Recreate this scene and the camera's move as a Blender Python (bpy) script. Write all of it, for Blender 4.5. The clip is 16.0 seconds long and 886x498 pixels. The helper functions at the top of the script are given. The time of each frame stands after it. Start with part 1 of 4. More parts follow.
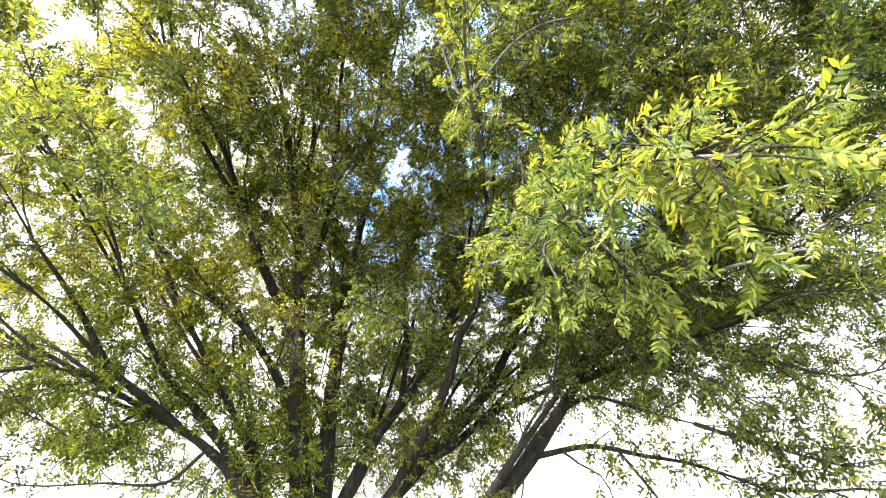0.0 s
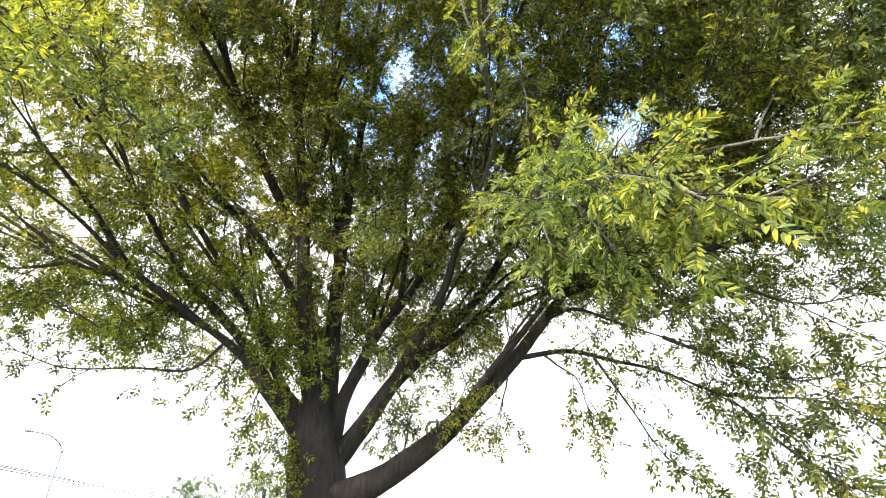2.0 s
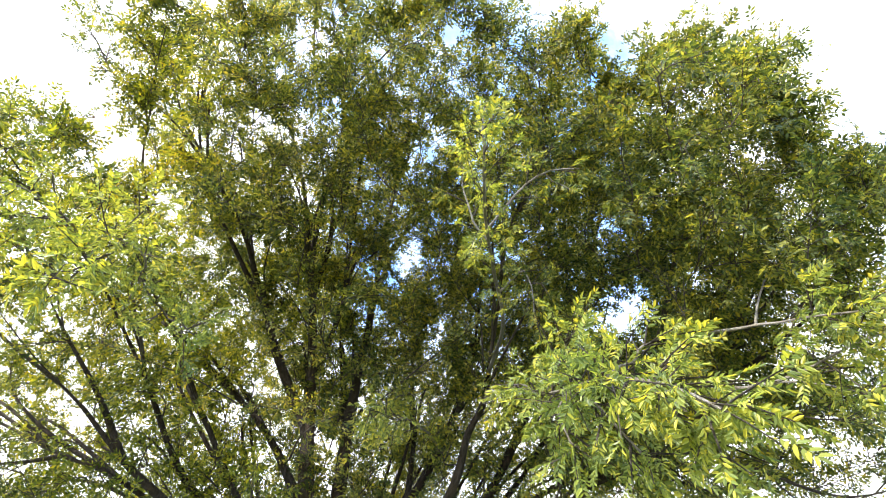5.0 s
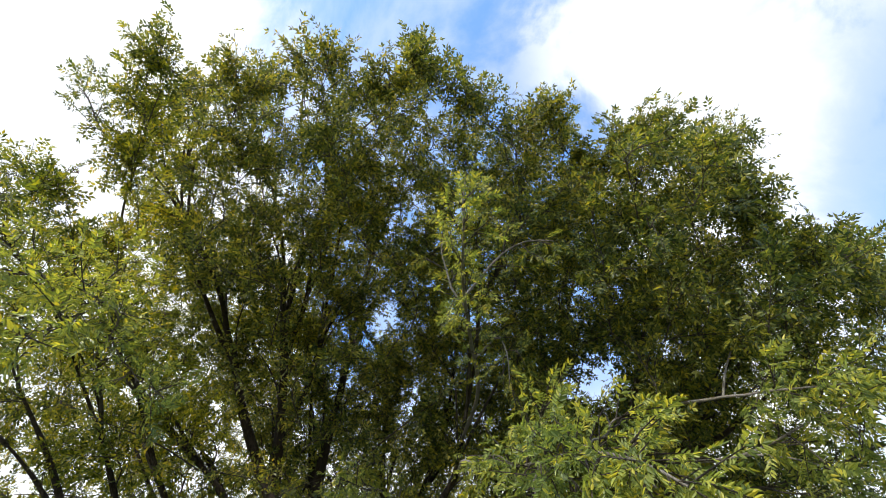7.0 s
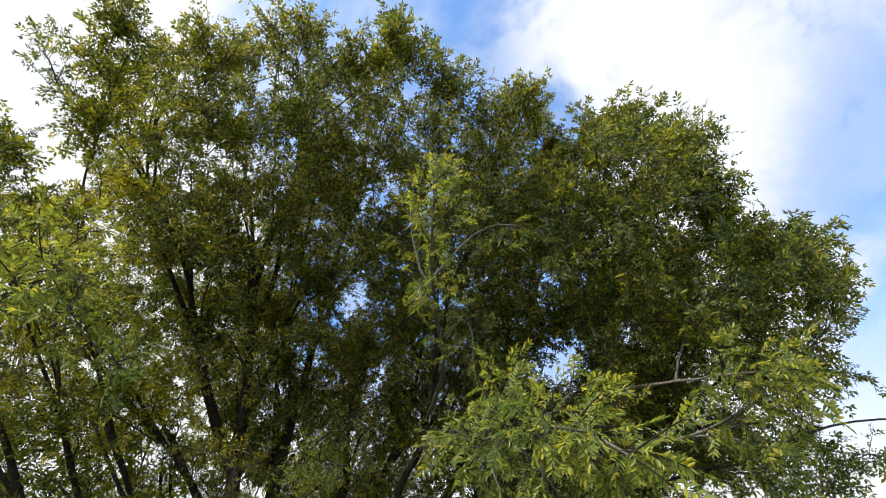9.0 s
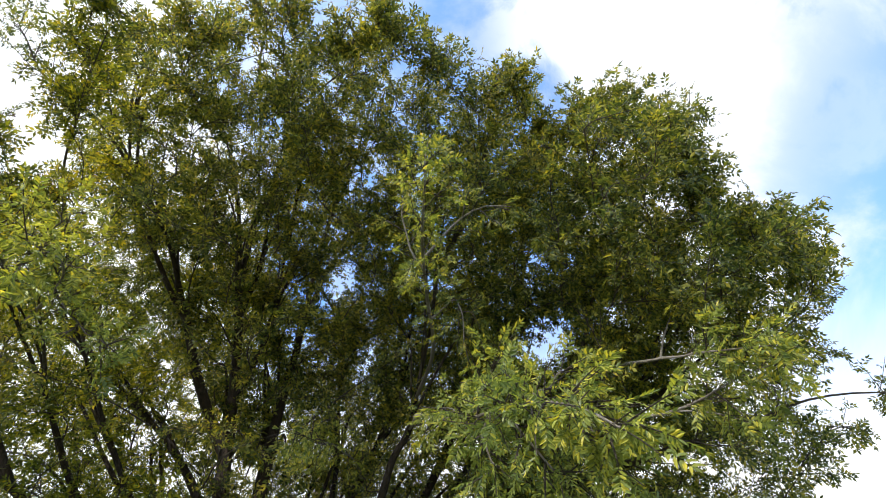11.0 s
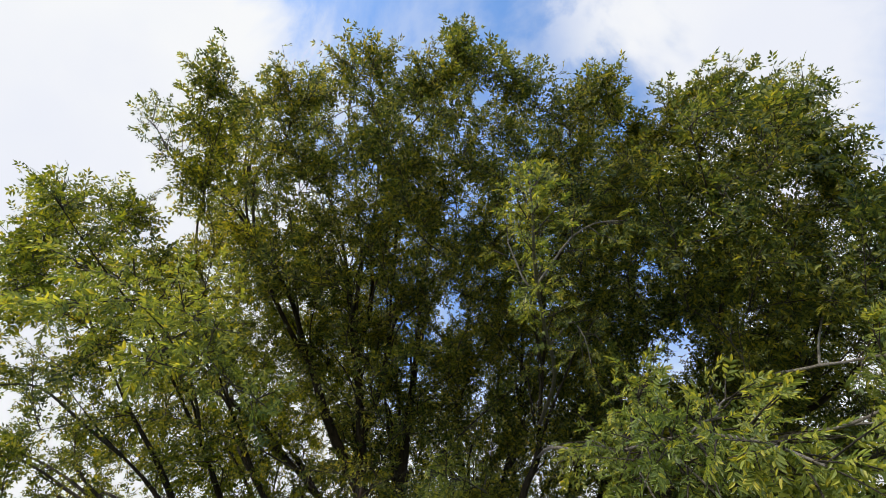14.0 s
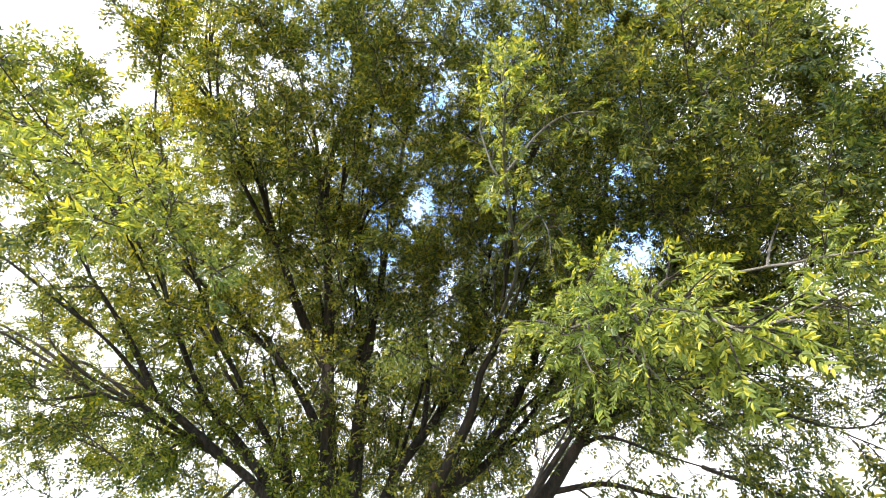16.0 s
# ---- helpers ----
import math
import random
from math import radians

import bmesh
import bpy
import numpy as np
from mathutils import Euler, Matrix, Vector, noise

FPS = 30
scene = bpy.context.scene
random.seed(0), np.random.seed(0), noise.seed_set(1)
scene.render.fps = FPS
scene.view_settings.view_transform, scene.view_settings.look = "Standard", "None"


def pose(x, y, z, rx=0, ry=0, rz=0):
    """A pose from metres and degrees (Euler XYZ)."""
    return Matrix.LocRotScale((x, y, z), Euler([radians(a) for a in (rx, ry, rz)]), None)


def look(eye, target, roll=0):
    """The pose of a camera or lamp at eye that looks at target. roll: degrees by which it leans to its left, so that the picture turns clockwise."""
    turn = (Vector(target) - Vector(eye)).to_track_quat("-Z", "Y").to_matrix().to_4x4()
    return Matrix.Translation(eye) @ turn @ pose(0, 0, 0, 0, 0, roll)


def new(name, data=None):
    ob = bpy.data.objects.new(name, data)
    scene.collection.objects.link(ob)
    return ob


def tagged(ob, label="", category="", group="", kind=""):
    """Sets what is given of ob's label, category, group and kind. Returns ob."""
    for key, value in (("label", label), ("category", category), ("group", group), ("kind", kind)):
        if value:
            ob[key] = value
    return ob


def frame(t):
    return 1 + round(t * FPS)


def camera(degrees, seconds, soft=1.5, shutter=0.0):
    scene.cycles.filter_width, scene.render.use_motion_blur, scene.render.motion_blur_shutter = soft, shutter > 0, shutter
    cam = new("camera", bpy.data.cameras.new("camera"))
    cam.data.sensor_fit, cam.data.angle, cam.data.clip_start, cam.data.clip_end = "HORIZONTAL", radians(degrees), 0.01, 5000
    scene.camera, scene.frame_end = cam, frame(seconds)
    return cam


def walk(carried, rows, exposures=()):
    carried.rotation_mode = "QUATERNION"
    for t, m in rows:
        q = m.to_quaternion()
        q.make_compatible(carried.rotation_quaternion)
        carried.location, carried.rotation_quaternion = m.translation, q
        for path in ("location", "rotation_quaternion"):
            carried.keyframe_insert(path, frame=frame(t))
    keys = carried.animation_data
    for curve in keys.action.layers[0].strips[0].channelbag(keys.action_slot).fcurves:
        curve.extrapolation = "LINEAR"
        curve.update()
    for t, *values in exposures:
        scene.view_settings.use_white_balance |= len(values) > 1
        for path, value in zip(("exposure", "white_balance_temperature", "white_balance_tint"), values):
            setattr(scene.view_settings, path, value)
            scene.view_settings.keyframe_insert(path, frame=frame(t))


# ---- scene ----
cam = camera(83.1, 16.0, soft=0.95)
ROWS = [
    (0.0, 0.000, 0.000, 1.600, 131.96, 0.81, 0.41),
    (0.5, -0.121, -0.077, 1.671, 129.77, 1.34, -1.00),
    (1.0, -0.168, -0.150, 1.662, 128.82, 1.39, -1.56),
    (1.5, -0.077, -0.294, 1.669, 124.78, 0.41, -0.83),
    (2.0, -0.059, -0.408, 1.712, 119.12, -0.60, -1.30),
    (2.5, -0.092, -0.449, 1.711, 118.26, -1.01, -2.06),
    (3.0, -0.127, -0.494, 1.711, 121.19, -1.44, -2.46),
    (3.5, -0.125, -0.515, 1.698, 126.06, -1.28, -2.49),
    (4.0, -0.141, -0.543, 1.710, 131.61, -0.82, -1.16),
    (4.5, -0.126, -0.563, 1.734, 136.01, -0.66, 0.30),
    (5.0, -0.128, -0.579, 1.724, 138.78, -0.29, -0.49),
    (7.5, -0.184, -0.708, 1.680, 145.86, 0.95, -3.63),
    (8.0, -0.216, -0.720, 1.673, 145.25, 0.92, -3.01),
    (8.5, -0.188, -0.715, 1.647, 144.47, 1.26, -4.26),
    (9.0, -0.127, -0.690, 1.630, 143.65, 2.20, -6.96),
    (11.5, -0.181, -0.694, 1.612, 141.43, 3.56, -7.80),
    (12.0, -0.205, -0.718, 1.625, 143.58, 2.90, -3.81),
    (12.5, -0.258, -0.739, 1.633, 145.90, 2.12, -0.75),
    (13.0, -0.319, -0.791, 1.661, 147.32, 1.60, 1.54),
    (13.5, -0.368, -0.807, 1.691, 146.61, 0.76, 3.56),
    (14.0, -0.341, -0.747, 1.683, 144.13, -0.28, 4.04),
    (14.5, -0.260, -0.680, 1.655, 141.41, -0.82, 3.14),
    (15.0, -0.254, -0.640, 1.639, 138.64, -0.45, 1.73),
    (15.5, -0.277, -0.621, 1.627, 135.43, -0.11, 0.56),
    (16.0, -0.241, -0.603, 1.626, 133.05, -0.53, 0.10),
]
EXPOSURES = [
    (0.0, 1.46), (1.8, 1.22), (2.2, 0.46), (2.6, 0.06), (3.0, 0.0), (3.5, 0.28), (4.0, 0.66), (4.5, 1.05), (5.1, 1.2), (7.3, -0.15), (9.2, -0.25),
    (11.4, 0.14), (12.1, 0.3), (12.6, 0.1), (13.2, -0.3), (14.0, -0.49), (14.6, -0.23), (15.0, 0.1), (15.5, 0.64), (16.0, 0.94),
]
walk(cam, [(t, pose(*place)) for t, *place in ROWS], EXPOSURES)

# ---- world, sun ----
SUN_TO = Vector((-0.60, -0.47, 0.65)).normalized()
world = bpy.data.worlds.new("sky")
scene.world = world
world.use_nodes = True


def build_sky(nt):
    """Blue sky with broken bright cloud; the opening runs overhead and down behind the tree."""
    nt.nodes.clear()
    N, link = nt.nodes.new, nt.links.new

    def math_node(op, a, b=None, c=None):
        n = N("ShaderNodeMath")
        n.operation = op
        for slot, v in enumerate((a, b, c)):
            if v is None:
                continue
            if isinstance(v, (int, float)):
                n.inputs[slot].default_value = v
            else:
                link(v, n.inputs[slot])
        return n.outputs[0]

    def ramp(v, low, high):
        n = N("ShaderNodeMapRange")
        n.interpolation_type = "SMOOTHSTEP"
        link(v, n.inputs["Value"])
        n.inputs["From Min"].default_value, n.inputs["From Max"].default_value = low, high
        return n.outputs["Result"]

    sky = N("ShaderNodeTexSky")
    sky.sky_type = "NISHITA"
    sky.sun_disc = False
    sky.sun_elevation = math.asin(SUN_TO.z)
    sky.sun_rotation = math.atan2(SUN_TO.x, SUN_TO.y)
    sky.air_density, sky.dust_density, sky.ozone_density = 1.0, 0.6, 1.5
    coord = N("ShaderNodeTexCoord")
    wisps = N("ShaderNodeTexNoise")
    wisps.inputs["Scale"].default_value, wisps.inputs["Detail"].default_value = 3.2, 7.0
    wisps.inputs["Roughness"].default_value, wisps.inputs["Distortion"].default_value = 0.58, 0.5
    link(coord.outputs["Generated"], wisps.inputs["Vector"])
    part = N("ShaderNodeSeparateXYZ")
    link(coord.outputs["Generated"], part.inputs[0])
    x, y, z = part.outputs
    fuzz = math_node("SUBTRACT", wisps.outputs["Fac"], 0.5)
    # the long opening: a lane of blue overhead, leaning to the right as it comes down
    lane = math_node("ABSOLUTE", math_node("SUBTRACT", math_node("SUBTRACT", x, -0.07), math_node("MULTIPLY", y, 0.25)))
    lane = math_node("SUBTRACT", lane, math_node("MULTIPLY", y, 0.12))
    lane = math_node("ADD", lane, math_node("MULTIPLY", fuzz, 0.55))
    blue = math_node("MULTIPLY", math_node("SUBTRACT", 1.0, ramp(lane, 0.17, 0.33)), ramp(z, 0.50, 0.68))
    # a second opening low on the right
    side = math_node("ADD", x, math_node("MULTIPLY", fuzz, 0.5))
    blue = math_node("MAXIMUM", blue, math_node("MULTIPLY", ramp(side, 0.56, 0.74), ramp(z, 0.35, 0.55)))
    # broken cloud behind the camera, where the sun stands
    blue = math_node("MAXIMUM", blue, math_node("MULTIPLY", ramp(math_node("ADD", math_node("MULTIPLY", y, -1.0), math_node("MULTIPLY", fuzz, 1.2)), 0.12, 0.36), 0.85))
    thin = ramp(wisps.outputs["Fac"], 0.42, 0.66)
    blue = math_node("MULTIPLY", blue, math_node("SUBTRACT", 1.0, math_node("MULTIPLY", thin, 0.40)))
    # broken thin gaps near the horizon
    blue = math_node("ADD", blue, math_node("MULTIPLY", ramp(fuzz, 0.08, 0.2), 0.35), None)
    cover = math_node("SUBTRACT", 1.0, blue)
    cover.node.use_clamp = True
    body = N("ShaderNodeTexNoise")
    body.inputs["Scale"].default_value, body.inputs["Detail"].default_value = 1.7, 5.0
    link(coord.outputs["Generated"], body.inputs["Vector"])
    tone = N("ShaderNodeMix")
    tone.data_type = "RGBA"
    link(ramp(body.outputs["Fac"], 0.35, 0.62), tone.inputs["Factor"])
    tone.inputs["A"].default_value, tone.inputs["B"].default_value = (0.86, 0.89, 0.98, 1), (0.975, 0.985, 0.99, 1)
    clear, cloud, mix = N("ShaderNodeBackground"), N("ShaderNodeBackground"), N("ShaderNodeMixShader")
    deep = N("ShaderNodeHueSaturation")
    deep.inputs["Saturation"].default_value = 1.15
    link(sky.outputs[0], deep.inputs["Color"])
    link(deep.outputs[0], clear.inputs["Color"])
    clear.inputs["Strength"].default_value = SKY
    link(tone.outputs["Result"], cloud.inputs["Color"])
    cloud.inputs["Strength"].default_value = CLOUD
    link(cover, mix.inputs[0])
    link(clear.outputs[0], mix.inputs[1])
    link(cloud.outputs[0], mix.inputs[2])
    link(mix.outputs[0], N("ShaderNodeOutputWorld").inputs["Surface"])


SKY, CLOUD = 0.50, 1.37
build_sky(world.node_tree)
sun = new("sun", bpy.data.lights.new("sun", "SUN"))
sun.data.energy, sun.data.angle, sun.data.color = 5.0, radians(0.6), (1.0, 0.95, 0.86)
sun.matrix_world = look(SUN_TO * 60, (0, 0, 0))


# ---- materials ----
def material(name):
    m = bpy.data.materials.new(name)
    m.use_nodes = True
    nt = m.node_tree
    nt.nodes.clear()
    out = nt.nodes.new("ShaderNodeOutputMaterial")
    return m, nt, out


def color_ramp(nt, fac, stops):
    r = nt.nodes.new("ShaderNodeValToRGB")
    while len(r.color_ramp.elements) < len(stops):
        r.color_ramp.elements.new(0.5)
    for e, (p, c) in zip(r.color_ramp.elements, stops):
        e.position, e.color = p, (*c, 1)
    nt.links.new(fac, r.inputs[0])
    return r.outputs[0]


def noise_node(nt, scale, detail=4.0, stretch=(1, 1, 1), rough=0.55):
    c, mp, n = nt.nodes.new("ShaderNodeTexCoord"), nt.nodes.new("ShaderNodeMapping"), nt.nodes.new("ShaderNodeTexNoise")
    mp.inputs["Scale"].default_value = stretch
    nt.links.new(c.outputs["Object"], mp.inputs[0])
    nt.links.new(mp.outputs[0], n.inputs["Vector"])
    n.inputs["Scale"].default_value, n.inputs["Detail"].default_value, n.inputs["Roughness"].default_value = scale, detail, rough
    return n.outputs["Fac"]


def mixed(nt, a, b, fac, how="MIX"):
    m = nt.nodes.new("ShaderNodeMix")
    m.data_type, m.blend_type = "RGBA", how
    for v, slot in ((a, "A"), (b, "B"), (fac, "Factor")):
        if isinstance(v, (tuple, float, int)):
            m.inputs[slot].default_value = (*v, 1) if isinstance(v, tuple) else v
        else:
            nt.links.new(v, m.inputs[slot])
    return m.outputs["Result"]


def leaf_material(name, dark, mid, light, turned, glow=0.42, patch=0.9):
    """Thin leaves: a waxy face with light that shines through; every leaflet has its own tone, some have turned yellow."""
    m, nt, out = material(name)
    geo = nt.nodes.new("ShaderNodeNewGeometry")
    tone = color_ramp(nt, geo.outputs["Random Per Island"], [(0.0, dark), (0.45, mid), (0.88, light), (0.965, turned)])
    drift = color_ramp(nt, noise_node(nt, patch, 2.0), [(0.35, (0.72, 0.80, 0.85)), (0.66, (1.22, 1.14, 0.85))])
    tone = mixed(nt, tone, drift, 1.0, "MULTIPLY")
    each = color_ramp(nt, nt.nodes.new("ShaderNodeObjectInfo").outputs["Random"], [(0.0, (0.88, 0.92, 0.9)), (1.0, (1.14, 1.08, 1.0))])
    tone = mixed(nt, tone, each, 1.0, "MULTIPLY")
    face = nt.nodes.new("ShaderNodeBsdfPrincipled")
    nt.links.new(tone, face.inputs["Base Color"])
    face.inputs["Roughness"].default_value = 0.4
    face.inputs["Specular IOR Level"].default_value = 0.33
    shine = nt.nodes.new("ShaderNodeBsdfTranslucent")
    warm = mixed(nt, tone, (1.55, 1.52, 0.72), 1.0, "MULTIPLY")
    nt.links.new(warm, shine.inputs["Color"])
    mix = nt.nodes.new("ShaderNodeMixShader")
    mix.inputs[0].default_value = glow
    nt.links.new(face.outputs[0], mix.inputs[1])
    nt.links.new(shine.outputs[0], mix.inputs[2])
    nt.links.new(mix.outputs[0], out.inputs[0])
    return m


def bark_material(name, low, high, lichen, grain=26.0):
    m, nt, out = material(name)
    ridges = noise_node(nt, grain, 6.0, (1, 1, 0.16), 0.62)
    plates = noise_node(nt, 3.2, 4.0, (1, 1, 0.45))
    tone = color_ramp(nt, ridges, [(0.32, low), (0.62, high)])
    tone = mixed(nt, tone, lichen, color_ramp(nt, plates, [(0.48, (0, 0, 0)), (0.72, (0.6, 0.6, 0.6))]))
    face = nt.nodes.new("ShaderNodeBsdfPrincipled")
    nt.links.new(tone, face.inputs["Base Color"])
    face.inputs["Roughness"].default_value = 0.9
    bump = nt.nodes.new("ShaderNodeBump")
    bump.inputs["Strength"].default_value, bump.inputs["Distance"].default_value = 1.0, 0.05
    nt.links.new(ridges, bump.inputs["Height"])
    nt.links.new(bump.outputs[0], face.inputs["Normal"])
    nt.links.new(face.outputs[0], out.inputs[0])
    return m


def plain_material(name, low, high, scale, rough, metal=0.0):
    m, nt, out = material(name)
    face = nt.nodes.new("ShaderNodeBsdfPrincipled")
    nt.links.new(color_ramp(nt, noise_node(nt, scale, 5.0), [(0.3, low), (0.7, high)]), face.inputs["Base Color"])
    face.inputs["Roughness"].default_value, face.inputs["Metallic"].default_value = rough, metal
    nt.links.new(face.outputs[0], out.inputs[0])
    return m


LEAF = leaf_material("leaf_green", (0.040, 0.060, 0.027), (0.116, 0.135, 0.042), (0.292, 0.277, 0.060), (0.39, 0.32, 0.045), 0.48)
# autumn tint, plus the sunlight on the left limbs put into the colour
LEAF_GOLD = leaf_material("leaf_gold_sunlit", (0.057, 0.078, 0.021), (0.156, 0.172, 0.033), (0.350, 0.335, 0.042), (0.46, 0.37, 0.030), 0.48)
# brighter leaf copy for the near sprays: their sunlight is put into the colour
LEAF_SUNLIT = leaf_material("leaf_sunlit", (0.095, 0.125, 0.044), (0.205, 0.232, 0.066), (0.35, 0.365, 0.085), (0.47, 0.41, 0.065), 0.46)
LEAF_FAR = leaf_material("leaf_far", (0.05, 0.08, 0.02), (0.10, 0.13, 0.03), (0.15, 0.17, 0.035), (0.20, 0.19, 0.04), 0.35, 0.3)
BARK = bark_material("bark", (0.011, 0.0065, 0.005), (0.047, 0.027, 0.017), (0.060, 0.040, 0.026))
TWIG = bark_material("twig_bark", (0.035, 0.024, 0.017), (0.085, 0.062, 0.045), (0.11, 0.09, 0.065), 60.0)
PALE_TWIG = bark_material("pale_twig_bark", (0.13, 0.105, 0.08), (0.26, 0.22, 0.175), (0.30, 0.27, 0.22), 60.0)
GRASS = plain_material("grass", (0.035, 0.06, 0.015), (0.09, 0.11, 0.035), 1.3, 0.9)
STEEL = plain_material("galvanised_steel", (0.30, 0.31, 0.32), (0.42, 0.43, 0.44), 6.0, 0.5, 0.8)
LENS = plain_material("lamp_lens", (0.55, 0.56, 0.55), (0.7, 0.7, 0.68), 9.0, 0.25)
CABLE = plain_material("cable", (0.02, 0.02, 0.02), (0.05, 0.05, 0.05), 4.0, 0.6)


# ---- mesh helpers ----
class Mesh:
    """Gathers quads and triangles as arrays and links them as one object."""

    def __init__(self):
        self.v, self.f, self.count = [], [], 0

    def add(self, verts, faces):
        self.v.append(np.asarray(verts, np.float32))
        self.f.append(np.asarray(faces, np.int32) + self.count)
        self.count += len(verts)

    def link(self, name, mat, parent=None, smooth=True):
        me = bpy.data.meshes.new(name)
        verts = np.concatenate(self.v)
        sizes = np.concatenate([np.full(len(f), f.shape[1], np.int32) for f in self.f])
        loops = np.concatenate([f.ravel() for f in self.f])
        me.vertices.add(len(verts))
        me.vertices.foreach_set("co", verts.ravel())
        me.loops.add(len(loops))
        me.loops.foreach_set("vertex_index", loops)
        me.polygons.add(len(sizes))
        me.polygons.foreach_set("loop_start", np.concatenate([[0], np.cumsum(sizes)[:-1]]).astype(np.int32))
        me.polygons.foreach_set("use_smooth", np.full(len(sizes), smooth))
        me.update(calc_edges=True)
        me.materials.append(mat)
        ob = new(name, me)
        if parent:
            ob.parent = parent
        return ob


def unit(v):
    return v / np.maximum(np.linalg.norm(v, axis=-1, keepdims=True), 1e-9)


def spline(nodes, count):
    """A smooth line through the nodes (centripetal enough for gentle bends)."""
    p = np.array(nodes, float)
    p = np.vstack([2 * p[0] - p[1], p, 2 * p[-1] - p[-2]])
    u = np.linspace(0, len(nodes) - 1 - 1e-6, count)
    i, s = u.astype(int), (u % 1)[:, None]
    a, b, c, d = p[i], p[i + 1], p[i + 2], p[i + 3]
    return 0.5 * (2 * b + (c - a) * s + (2 * a - 5 * b + 4 * c - d) * s**2 + (3 * b - a - 3 * c + d) * s**3)


def tube(mesh, line, radii, sides, rough=0.0, rng=None, cap=True):
    line, radii = np.asarray(line, float), np.asarray(radii, float)
    n = len(line)
    along = unit(np.gradient(line, axis=0))
    ref = np.array([0.31, 0.17, 0.93]) if abs(along[0, 2]) < 0.9 else np.array([0.95, 0.2, 0.1])
    s = unit(np.cross(along, ref))
    t = np.cross(along, s)
    a = np.arange(sides) * 2 * np.pi / sides
    r = np.repeat(radii[:, None], sides, 1)
    if rough:
        lobes = sum(np.sin(k * a[None] + np.linspace(0, 2.2 * k, n)[:, None] + ph) / k for k, ph in ((2, rng.random() * 6), (3, rng.random() * 6), (5, rng.random() * 6)))
        r = r * (1 + rough * lobes + rough * 0.5 * rng.standard_normal((n, sides)))
    ring = line[:, None] + r[..., None] * (np.cos(a)[None, :, None] * s[:, None] + np.sin(a)[None, :, None] * t[:, None])
    i, j = np.meshgrid(np.arange(n - 1), np.arange(sides), indexing="ij")
    k = (j + 1) % sides
    quads = np.stack([i * sides + j, i * sides + k, (i + 1) * sides + k, (i + 1) * sides + j], -1).reshape(-1, 4)
    mesh.add(ring.reshape(-1, 3), quads)


def leaf_shape(rng, leaflets, fine):
    """A feathered leaf along +x, face up: paired narrow leaflets, folded on the midrib and drooping towards their tips."""
    verts, faces = [], []
    pairs = leaflets // 2
    for k in range(leaflets):
        tip = k == leaflets - 1
        x = 1.0 if tip else (0.18 + 0.78 * (k // 2) / max(1, pairs - 1) + 0.03 * rng.standard_normal())
        side = 0 if tip else (1 if k % 2 else -1)
        turn = side * radians(rng.uniform(42, 68)) if side else rng.uniform(-0.2, 0.2)
        size = rng.uniform(0.40, 0.56) * (0.85 if x < 0.3 else 1.0)
        d = np.array([math.cos(turn), math.sin(turn), rng.uniform(-0.45, 0.05)])
        d /= np.linalg.norm(d)
        w = np.cross([rng.uniform(-0.25, 0.25), rng.uniform(-0.25, 0.25), 1.0], d)
        w /= np.linalg.norm(w)
        up = np.cross(d, w)
        base = np.array([x * 0.86, 0.0, -0.22 * x * x])
        if fine:
            size *= 0.70
        half, fold = size * (rng.uniform(0.15, 0.20) if fine else rng.uniform(0.17, 0.23)), size * 0.06
        n = len(verts)
        if fine:
            droop = size * rng.uniform(0.06, 0.2)
            verts += [base, base + d * size * 0.3 + w * half + up * fold, base + d * size * 0.68 + w * half * 0.8 + up * (fold - droop * 0.4),
                      base + d * size - up * droop, base + d * size * 0.68 - w * half * 0.8 + up * (fold - droop * 0.4), base + d * size * 0.3 - w * half + up * fold]
            faces += [(n, n + 1, n + 2, n + 3), (n, n + 3, n + 4, n + 5)]
        else:
            verts += [base, base + d * size * 0.45 + w * half + up * fold, base + d * size, base + d * size * 0.45 - w * half + up * fold]
            faces += [(n, n + 1, n + 2, n + 3)]
    return np.array(verts), np.array(faces)


SHAPE_RNG = np.random.default_rng(5)
SHAPES = [leaf_shape(SHAPE_RNG, n, False) for n in (7, 7, 9, 9, 7, 5)]
SHAPES_FINE = [leaf_shape(SHAPE_RNG, n, True) for n in (13, 15, 11, 9)]


CROWN_MIDDLE, TURN_OUT = np.array([-1.0, 6.0, 4.0]), 0.5


def lay_leaves(mesh, rng, places, ways, sizes, shapes):
    """Sets a feathered leaf at each place, pointing along its way, face roughly to the sky."""
    places, ways, sizes = np.concatenate(places), unit(np.concatenate(ways)), np.concatenate(sizes)
    up = np.tile([0.0, 0.0, 1.0], (len(places), 1)) + 1.1 * rng.standard_normal((len(places), 3)) + TURN_OUT * (places - CROWN_MIDDLE) / 6.0
    side = unit(np.cross(up, ways))
    face = np.cross(ways, side)
    kind = rng.integers(0, len(shapes), len(places))
    for k, (v, f) in enumerate(shapes):
        pick = kind == k
        if not pick.any():
            continue
        R = np.stack([ways[pick], side[pick], face[pick]], -1)
        w = np.einsum("nij,vj->nvi", R, v) * sizes[pick][:, None, None] + places[pick][:, None]
        q = (f[None] + (np.arange(len(w)) * len(v))[:, None, None]).reshape(-1, f.shape[1])
        mesh.add(w.reshape(-1, 3), q)


# ---- the tree ----
tree = tagged(new("tree"), "large spreading shade tree with yellow-green feathery leaves and dark grey-brown bark", "tree")
tree.location = (0, 0, 0)
LINES, BOUGHS = {}, []


